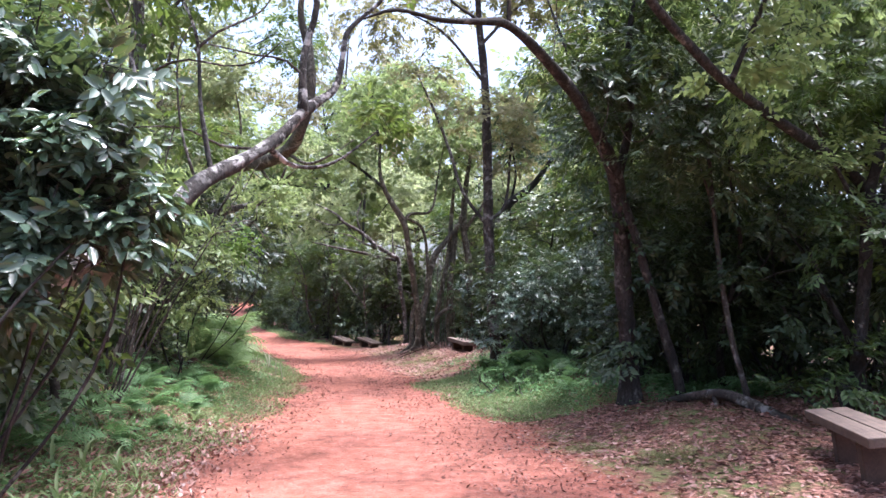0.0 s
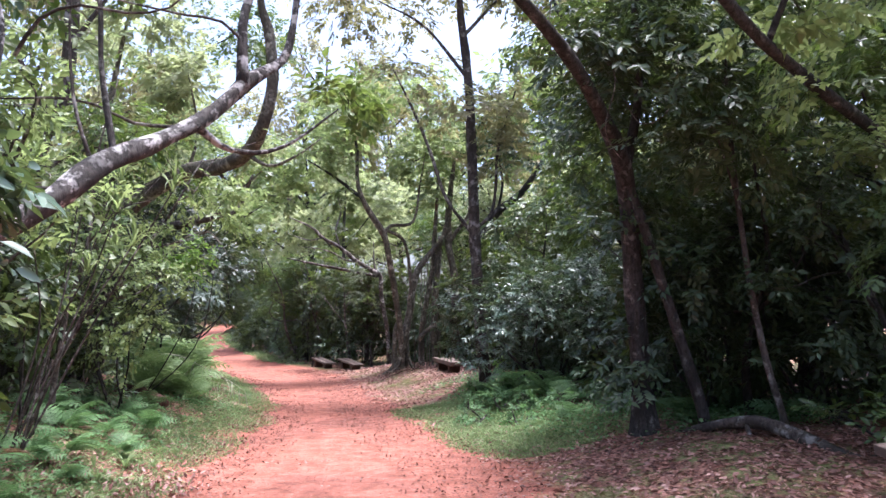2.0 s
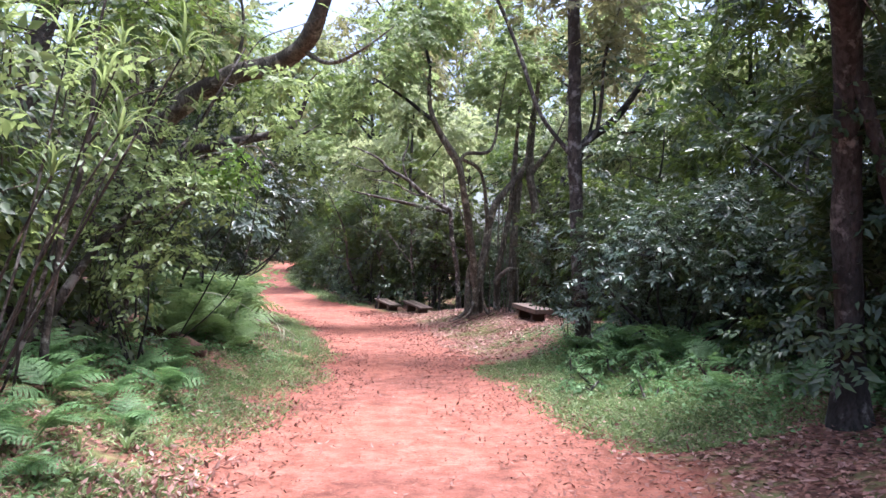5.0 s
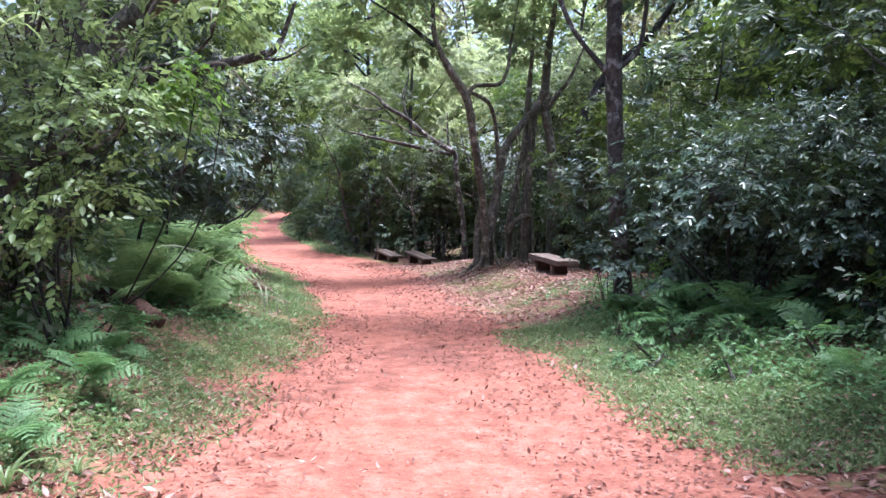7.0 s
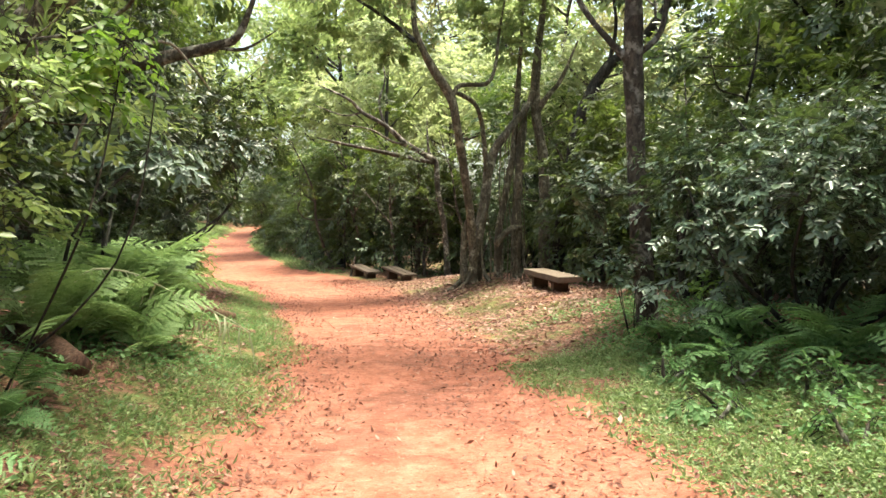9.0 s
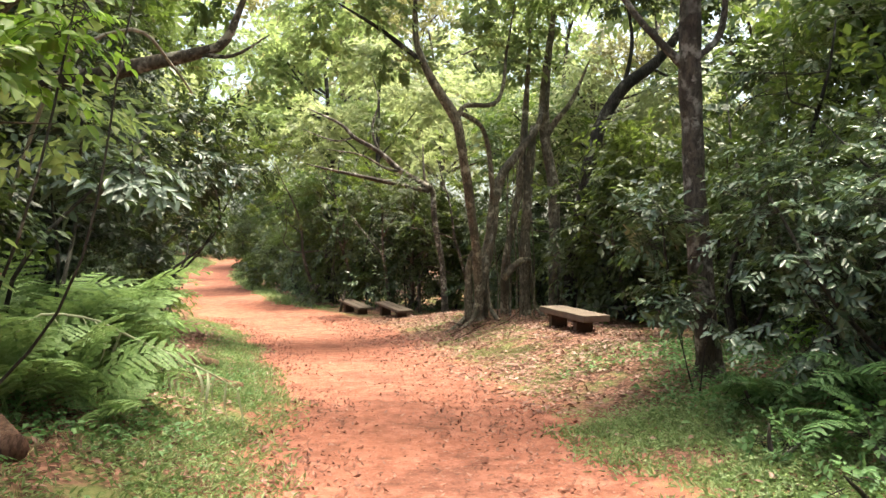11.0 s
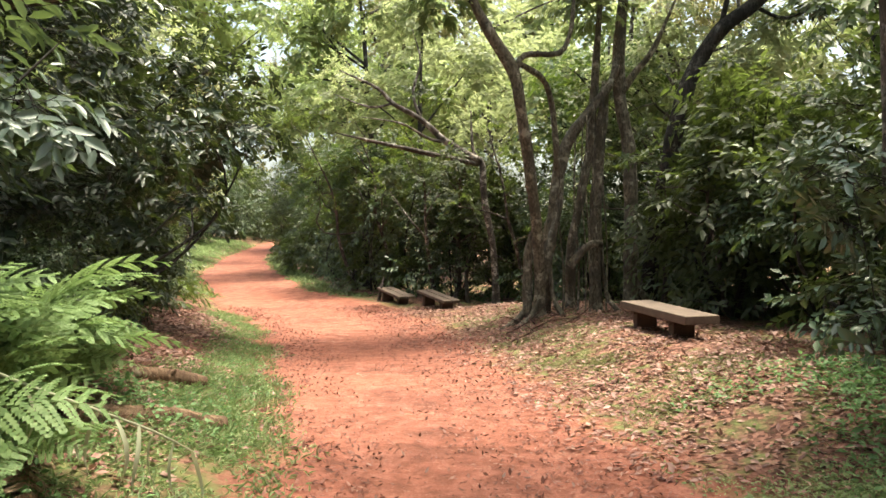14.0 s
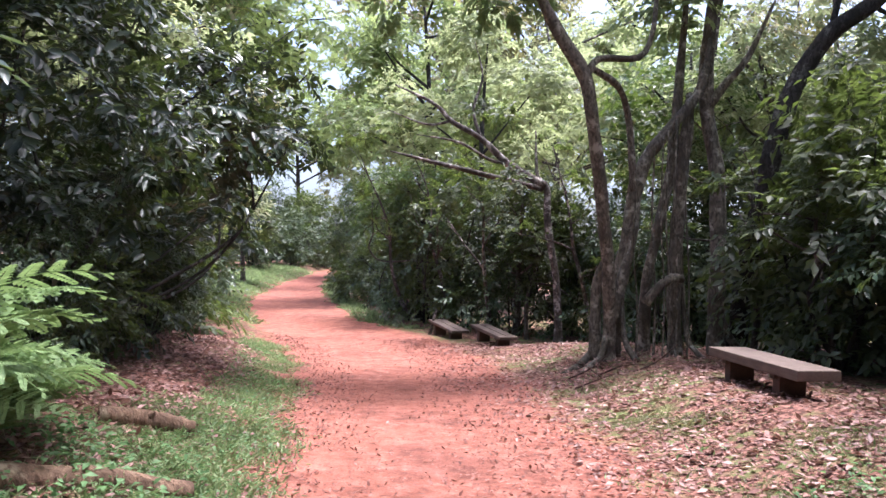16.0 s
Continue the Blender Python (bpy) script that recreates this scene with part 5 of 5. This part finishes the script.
for x, y, s in [(-3.0, 12.3, 0.85), (-3.6, 11.3, 1.0), (-3.2, 10.3, 0.85), (-3.9, 10.0, 1.0), (-3.4, 8.9, 0.9), (-3.9, 8.2, 1.0), (-3.2, 7.5, 0.8), (-4.2, 12.2, 1.1), (-4.3, 9.0, 1.0), (-3.7, 6.4, 0.9), (-4.4, 14.0, 1.0), (-3.3, 11.8, 0.75), (-2.95, 9.6, 0.6), (-3.2, 13.4, 0.6), (-2.9, 11.2, 0.7), (-3.5, 12.9, 0.9), (-3.0, 8.4, 0.75), (-3.5, 7.9, 0.85), (-3.4, 9.9, 0.9), (-3.3, 6.9, 0.85), (-3.9, 11.9, 1.0), (-3.6, 14.2, 0.9)]:
    fern(x, y, s * 0.68, FERN, 8, lean=-20, rise=(-2, 38))
for x, y, s in [(-3.75, 17.2, 0.9), (-3.6, 9.4, 0.6)]:
    fern(x, y, s, FERN_DEAD, 5, "withered brown fern among the green fronds", -10, (-25, 5))
for x, y, s in [(2.35, 15.3, 0.75), (2.75, 15.9, 0.9), (3.05, 14.9, 0.9), (3.5, 15.5, 0.95), (3.9, 14.7, 0.85), (3.35, 14.0, 0.75), (3.7, 12.4, 0.7), (4.3, 11.9, 0.7), (2.95, 12.8, 0.5), (4.4, 15.6, 0.9), (5.0, 15.0, 0.9), (2.2, 16.4, 0.6), (5.3, 11.0, 0.7)]:
    fern(x, y, s, FERN, 7, "deep-green fern at the foot of the thicket", 200, (0, 40))


# ---- broad-bladed grass clumps ----
def blade_mesh(seed, material, wide=0.05):
    g = np.random.default_rng(seed)
    s = np.linspace(0, 1, 6)
    lift, fall = g.uniform(0.7, 1.0), g.uniform(0.5, 0.95)
    c = np.stack([s * 0.75, 0.04 * np.sin(4 * s + seed), lift * s - fall * s**2.2], -1)
    w = wide * np.array([0.55, 0.9, 1.0, 0.85, 0.5, 0.04])
    v = np.concatenate([np.stack([c[:, 0], c[:, 1] + q * w / 2, c[:, 2] + abs(q) * w * 0.22], -1) for q in (1, 0, -1)])
    f = [[r * 6 + i, r * 6 + i + 1, (r + 1) * 6 + i + 1, (r + 1) * 6 + i] for r in (0, 1) for i in range(5)]
    return quick_mesh("blade", v, f, material, True)


def clump(name, x, y, z, size, meshes, count, label, category, group="", up=(20, 70)):
    ob = thing(name, (x, y, z), label, category, group)
    for k in range(count):
        b = piece("blade", meshes[k % len(meshes)], ob)
        s = size * fern_g.uniform(0.6, 1.15)
        b.matrix_basis = pose(0, 0, 0, 0, -fern_g.uniform(*up) + 30, k * 360 / count + fern_g.uniform(-25, 25)) @ Matrix.Diagonal((s, s, s, 1))
    return ob


BLADES = [blade_mesh(k, GRASS, 0.07) for k in range(3)]
SPIKES = [blade_mesh(k + 5, LEAF_BRIGHT, 0.045) for k in range(3)]
for x, y, s in [(-2.45, 6.7, 0.34), (-2.9, 6.9, 0.4), (-2.6, 7.6, 0.36), (-3.1, 6.2, 0.42), (-2.35, 7.4, 0.3), (-2.75, 8.4, 0.34), (-2.5, 9.1, 0.3), (-3.4, 7.0, 0.42), (-2.9, 10.4, 0.32), (-2.45, 8.1, 0.28), (-2.7, 5.9, 0.38), (-2.5, 11.2, 0.26), (-2.75, 12.8, 0.3), (-3.2, 5.4, 0.45), (-2.55, 5.2, 0.36), (-3.0, 7.9, 0.4), (-2.6, 6.3, 0.4), (-2.8, 7.3, 0.44), (-2.3, 10.1, 0.25), (-2.65, 9.8, 0.34), (-2.35, 5.6, 0.42), (-2.2, 6.1, 0.36), (-2.5, 4.7, 0.45), (-2.9, 5.0, 0.5), (-3.3, 6.6, 0.45), (-2.2, 6.9, 0.3), (-3.0, 9.0, 0.42), (-2.7, 10.8, 0.36)]:
    clump("grass_clump", x, y, gz(x, y), s, BLADES, 11, "broad-bladed green grass clump on the verge", "grass", "grass clumps on the verge")


def long_leaved_shrub(foot, heads, seed):
    """A shrub of bare canes, each ending in a whorl of long narrow leaves."""
    ob = thing("long_leaved_shrub", (foot[0], foot[1], gz(*foot)), "shrub with whorls of long narrow leaves on bare canes", "shrub", "long-leaved shrubs on the bank")
    g = np.random.default_rng(seed)
    for x, y, z, s in heads:
        z0 = gz(*foot)
        mid = ((foot[0] + x) / 2 + g.normal() * 0.1, (foot[1] + y) / 2 + g.normal() * 0.1, (z0 + z) / 2 + 0.15)
        tube("cane", [(foot[0] + g.normal() * 0.08, foot[1] + g.normal() * 0.08, z0 - 0.06, 0.014), (*mid, 0.011), (x, y, z, 0.007)], BARK_GREY, ob, sides=5, step=0.25)
        for k in range(13):
            b = piece("leaf_blade", SPIKES[k % 3], ob)
            q = s * g.uniform(0.7, 1.1)
            b.matrix_basis = pose(x - foot[0], y - foot[1], z - z0, 0, -g.uniform(-10, 60), k * 137.5) @ Matrix.Diagonal((q, q, q, 1))


long_leaved_shrub((-3.5, 9.9), [(-2.0, 9.9, 3.1, 0.5), (-2.6, 10.0, 2.9, 0.55), (-2.3, 9.6, 2.5, 0.5), (-3.0, 10.3, 3.3, 0.55), (-3.3, 9.7, 2.5, 0.55), (-2.7, 9.5, 2.2, 0.45)], 1)
long_leaved_shrub((-4.0, 11.2), [(-2.9, 11.0, 3.4, 0.55), (-3.5, 11.3, 3.2, 0.55), (-3.1, 11.5, 2.7, 0.5), (-3.9, 11.0, 3.7, 0.55), (-4.3, 11.6, 3.0, 0.55)], 2)
long_leaved_shrub((-4.6, 14.3), [(-3.3, 14.4, 3.6, 0.5), (-3.9, 14.2, 3.9, 0.55), (-4.4, 14.7, 4.1, 0.55), (-3.6, 14.9, 3.2, 0.5)], 3)


# ---- verge turf, ground herbs and leaf litter ----
def scatter(seed, count, y0, y1, side, d0, d1, thin=0.0):
    """Points on one side of the path, at d0 to d1 from its edge, thinned to patches."""
    g = np.random.default_rng(seed)
    y = g.uniform(y0, y1, count)
    d = d0 + (d1 - d0) * g.beta(1.9, 1.7, count)
    lo, hi = path_edges(y)
    x = lo - d if side < 0 else hi + d
    if thin > -1:
        keep = wave(x * 1.1 + 3, y * 1.1) + g.normal(size=count) * 0.25 > thin
        x, y = x[keep], y[keep]
    return np.stack([x, y, ground_z(x, y)], -1), g


def turf(name, label, seed, count, y0, y1, side, d0, d1, thin, tall, material=GRASS, wide=0.23):
    p, g = scatter(seed, count, y0, y1, side, d0, d1, thin)
    n = len(p)
    way = g.normal(size=(n, 3)) * [0.7, 0.7, 0.15] + [0, 0, 0.5]
    L = tall * g.uniform(0.5, 1.3, n)
    v, f = leaf_arrays(p - [0, 0, 0.01], way, g.normal(size=(n, 3)) * 0.45 + [0, 0, 1.0], L, L * wide, 1, 0.35)
    tagged(new(name, quick_mesh(name, v, f, material)), label, "grass", kind="stuff")


def herbs(name, label, seed, count, y0, y1, side, d0, d1, thin, size, material, lift=0.08):
    p, g = scatter(seed, count, y0, y1, side, d0, d1, thin)
    n = len(p)
    p[:, 2] += g.random(n) * lift
    way = g.normal(size=(n, 3)) * [1, 1, 0.25]
    L = size * g.uniform(0.5, 1.3, n)
    v, f = leaf_arrays(p, way, g.normal(size=(n, 3)) * 0.35 + [0, 0, 1], L, L * 0.55, 1, 0.2)
    tagged(new(name, quick_mesh(name, v, f, material)), label, "herbs", kind="stuff")


turf("turf", "short green turf along the path edge", 1, 38000, 9.5, 22, -1, -0.25, 1.5, -0.45, 0.075)
turf("turf", "patchy green turf at the path edge", 31, 20000, 4.5, 10, -1, -0.1, 2.2, -0.4, 0.09)
turf("turf", "short green turf below the bush", 2, 48000, 11.3, 17.4, 1, -0.25, 2.1, -0.55, 0.075)
turf("turf", "sparse short grass among fallen leaves", 32, 9000, 16.6, 21, 1, -0.1, 2.6, 0.1, 0.06)
turf("turf", "thin grass in the leaf litter", 3, 5000, 20, 30, 1, 0.1, 3.0, 0.3, 0.07)
turf("turf", "thin grass strip under the laurel", 4, 16000, 17, 31, -1, -0.1, 1.1, -0.3, 0.11, GRASS, 0.12)
turf("turf", "bright grass at the far path bend", 5, 9000, 36, 75, 1, -0.1, 1.1, -0.9, 0.16)
turf("turf", "bright grass beside the far path", 6, 22000, 36, 72, -1, -0.1, 3.4, -0.9, 0.2)
turf("dry_grass", "dry straw-coloured grass in the verge", 7, 20000, 5.5, 21, -1, -0.2, 2.0, -0.15, 0.085, STRAW, 0.12)
turf("dry_grass", "dry straw-coloured grass in the verge", 8, 6000, 12, 21, 1, -0.1, 2.2, 0.15, 0.08, STRAW, 0.09)
herbs("verge_clover", "tiny clover-like leaves in the turf", 12, 14000, 6.5, 21, -1, 0.05, 1.4, -0.3, 0.035, GRASS, 0.05)
herbs("verge_clover", "tiny clover-like leaves in the turf", 13, 16000, 11.3, 18.0, 1, -0.1, 2.0, -0.4, 0.035, GRASS, 0.05)
herbs("ground_herbs", "low broad-leaved herbs on the bank", 9, 22000, 5.0, 20, -1, 0.35, 3.2, 0.0, 0.065, FERN, 0.14)
herbs("ground_herbs", "low broad-leaved herbs below the thicket", 10, 22000, 10.6, 20, 1, 0.8, 4.2, -0.2, 0.065, FERN, 0.16)
herbs("ground_herbs", "small creeping herbs below the laurel", 11, 7000, 17, 30, -1, 0.0, 1.0, -0.1, 0.04, FERN, 0.06)


def litter(name, label, seed, count, y0, y1, side, d0, d1, thin, size, material=None):
    p, g = scatter(seed, count, y0, y1, side, d0, d1, thin)
    n = len(p)
    p[:, 2] += 0.006 + g.random(n) * 0.02
    way = g.normal(size=(n, 3)) * [1, 1, 0.22]
    L = size * g.uniform(0.4, 1.3, n)
    v, f = leaf_arrays(p, way, g.normal(size=(n, 3)) * 0.3 + [0, 0, 1], L, L * 0.45, 1, g.uniform(-0.5, 0.3))
    tagged(new(name, quick_mesh(name, v, f, material or LITTER)), label, "leaf litter", kind="stuff")


litter("leaf_litter", "dry brown leaves scattered over the clearing", 21, 12000, 4.5, 11.8, 1, -0.3, 4.2, -0.6, 0.08)
litter("leaf_litter", "dry brown leaves round the bench", 22, 18000, 18.0, 33, 1, -0.5, 4.0, -0.6, 0.085)
litter("leaf_litter", "dry leaves below the ferny bank", 23, 9000, 5, 30, -1, -0.2, 2.6, -0.2, 0.08)
litter("leaf_litter", "dry leaves under the thicket", 24, 8000, 11, 22, 1, -0.3, 4.5, 0.0, 0.08)
litter("leaf_litter", "dry leaves drifted along the path edge", 27, 13000, 4, 34, 1, -1.5, 0.35, -0.6, 0.05, LITTER_RED)
litter("leaf_litter", "dry leaves drifted along the path edge", 28, 9000, 4, 34, -1, -1.0, 0.35, -0.5, 0.05, LITTER_RED)
litter("leaf_litter", "reddish dry leaves under the laurel", 30, 9000, 17.5, 28, -1, 0.5, 3.0, -0.8, 0.085)
litter("leaf_litter", "pale dry leaves over the verge", 29, 11000, 4, 11, -1, -0.5, 2.4, -0.5, 0.075)
litter("leaf_litter", "small leaves and bits trodden into the path", 25, 10000, 4, 34, 1, -3.6, 0.1, -0.9, 0.025, LITTER_RED)
litter("leaf_litter", "small leaves and bits trodden into the path", 26, 1500, 4, 34, 1, -3.8, 0.0, 0.2, 0.05)


# ---- fallen wood ----
ob = thing("fallen_branch", (4.5, 10.1, gz(4.5, 10.1)), "thick fallen branch arched over the leaf litter", "branch")
tube("branch_wood", [(3.75, 11.0, gz(3.75, 11.0) - 0.05, 0.05), (4.0, 10.8, 0.36, 0.06), (4.21, 10.5, 0.46, 0.065), (4.48, 10.2, 0.50, 0.075), (4.71, 9.8, 0.38, 0.085), (4.9, 9.3, 0.24, 0.085), (5.08, 8.95, 0.16, 0.08), (5.3, 8.6, 0.10, 0.05)], BARK_GREY, ob)
tube("side_shoot", [(4.35, 10.3, 0.46, 0.03), (4.33, 10.15, 0.32, 0.025), (4.36, 10.05, 0.12, 0.02)], BARK_GREY, ob, sides=6)
tube("side_shoot", [(4.95, 9.2, 0.22, 0.03), (5.15, 9.15, 0.28, 0.02), (5.35, 9.0, 0.30, 0.008)], BARK_PALE, ob, sides=6)


def log(x0, y0, x1, y1, r, label, bark):
    z0, z1 = gz(x0, y0), gz(x1, y1)
    ob = thing("rotting_log", ((x0 + x1) / 2, (y0 + y1) / 2, (z0 + z1) / 2), label, "log")
    tube("log_body", [(x0, y0, z0 + r * 0.75, r * 0.9), ((x0 + x1) / 2, (y0 + y1) / 2 + 0.04, (z0 + z1) / 2 + r * 0.8, r * 1.05), (x1, y1, z1 + r * 0.65, r * 0.75)], bark, ob, sides=10, knobs=0.2)
    tube("knot", [((x0 + x1) / 2, (y0 + y1) / 2, (z0 + z1) / 2 + r, r * 0.4), ((x0 + x1) / 2 + 0.06, (y0 + y1) / 2, (z0 + z1) / 2 + r * 1.9, r * 0.25)], bark, ob, sides=6)


log(-4.05, 20.4, -3.48, 20.9, 0.07, "short rotting log half sunk in herbs", BARK_LOG)
log(-4.5, 16.1, -3.45, 15.1, 0.12, "reddish rotting log under the ferns", BARK_RED)
log(-3.72, 18.3, -2.85, 19.3, 0.095, "pale decaying log lying at the bank foot", BARK_LOG)

# pale drooping cane with dry hanging leaf strips
ob = thing("dry_cane", (-4.2, 16.3, gz(-4.2, 16.3)), "pale drooping cane with dry hanging leaf strips", "cane")
cane = [(-4.2, 16.3, gz(-4.2, 16.3), 0.012), (-4.0, 16.4, 1.15, 0.012), (-3.6, 16.6, 1.18, 0.011), (-3.2, 16.8, 0.95, 0.010), (-2.9, 17.0, 0.76, 0.009), (-2.67, 17.25, 0.575, 0.008), (-2.5, 17.4, 0.42, 0.004)]
tube("cane_stalk", cane, CANE, ob, sides=5, knobs=0.02)
DRY = [blade_mesh(k + 11, CANE, 0.055) for k in range(3)]
line = spline(cane, 0.10)
for k, q in enumerate(line[len(line) // 3 :]):
    b = piece("leaf_strip", DRY[k % 3], ob)
    b.matrix_basis = pose(q[0] + 4.2, q[1] - 16.3, q[2] - gz(-4.2, 16.3), 0, fern_g.uniform(70, 100), fern_g.uniform(0, 360)) @ Matrix.Diagonal((0.5, 0.5, 0.3, 1))


# ---- moss, stake and dead twigs ----
def moss(x, y, r, seed):
    g = np.random.default_rng(seed)
    n = 3200
    a, d = g.uniform(0, 6.3, n), r * np.abs(g.normal(size=n)) * 0.55
    d *= 1 + 0.35 * np.sin(a * 3 + seed) + 0.2 * np.sin(a * 7)
    px, py = x + d * np.cos(a) * 1.3, y + d * np.sin(a)
    p = np.stack([px, py, ground_z(px, py) + 0.004], -1)
    L = g.uniform(0.012, 0.035, n)
    v, f = leaf_arrays(p, g.normal(size=(n, 3)) * [0.8, 0.8, 0.3] + [0, 0, 0.35], g.normal(size=(n, 3)) * 0.4 + [0, 0, 1], L, L * 0.6, 1, 0.2)
    tagged(new("moss_patch", quick_mesh("moss_patch", v, f, LEAF_OLIVE)), "yellow-green moss patch on the leaf-strewn soil", "moss", kind="stuff")


for k, (x, y, r) in enumerate([(2.9, 8.1, 0.45), (2.3, 9.0, 0.3), (0.55, 22.9, 0.4), (1.0, 22.3, 0.45), (1.1, 19.9, 0.5), (1.9, 21.0, 0.4), (0.3, 25.2, 0.35)]):
    moss(x, y, r, 300 + k)

ob = thing("leaning_stake", (-2.72, 35.0, gz(-2.72, 35.0)), "short weathered stake leaning beside a low bench", "stake")
tube("stake_wood", [(-2.76, 35.0, gz(-2.76, 35.0) - 0.1, 0.05), (-2.70, 35.0, 0.3, 0.045), (-2.58, 35.0, 0.75, 0.035)], BARK_PALE, ob, sides=7)
for k in range(9):
    g = np.random.default_rng(400 + k)
    x, y = 0.45 + g.normal() * 0.35, 26.1 + g.normal() * 0.4
    z, a, l = gz(x, y), g.uniform(0, 6.3), g.uniform(0.35, 0.9)
    ob = thing("dead_stick", (x, y, z), "dead brown stick lying below the fig", "stick", "dead sticks below the fig")
    tube("stick_wood", [(x, y, z + 0.02, 0.014), (x + l * 0.5 * math.cos(a), y + l * 0.5 * math.sin(a), gz(x + l * 0.5 * math.cos(a), y + l * 0.5 * math.sin(a)) + 0.10, 0.011), (x + l * math.cos(a), y + l * math.sin(a), gz(x + l * math.cos(a), y + l * math.sin(a)) + g.uniform(0.05, 0.35), 0.005)], BARK_RED, ob, sides=5)
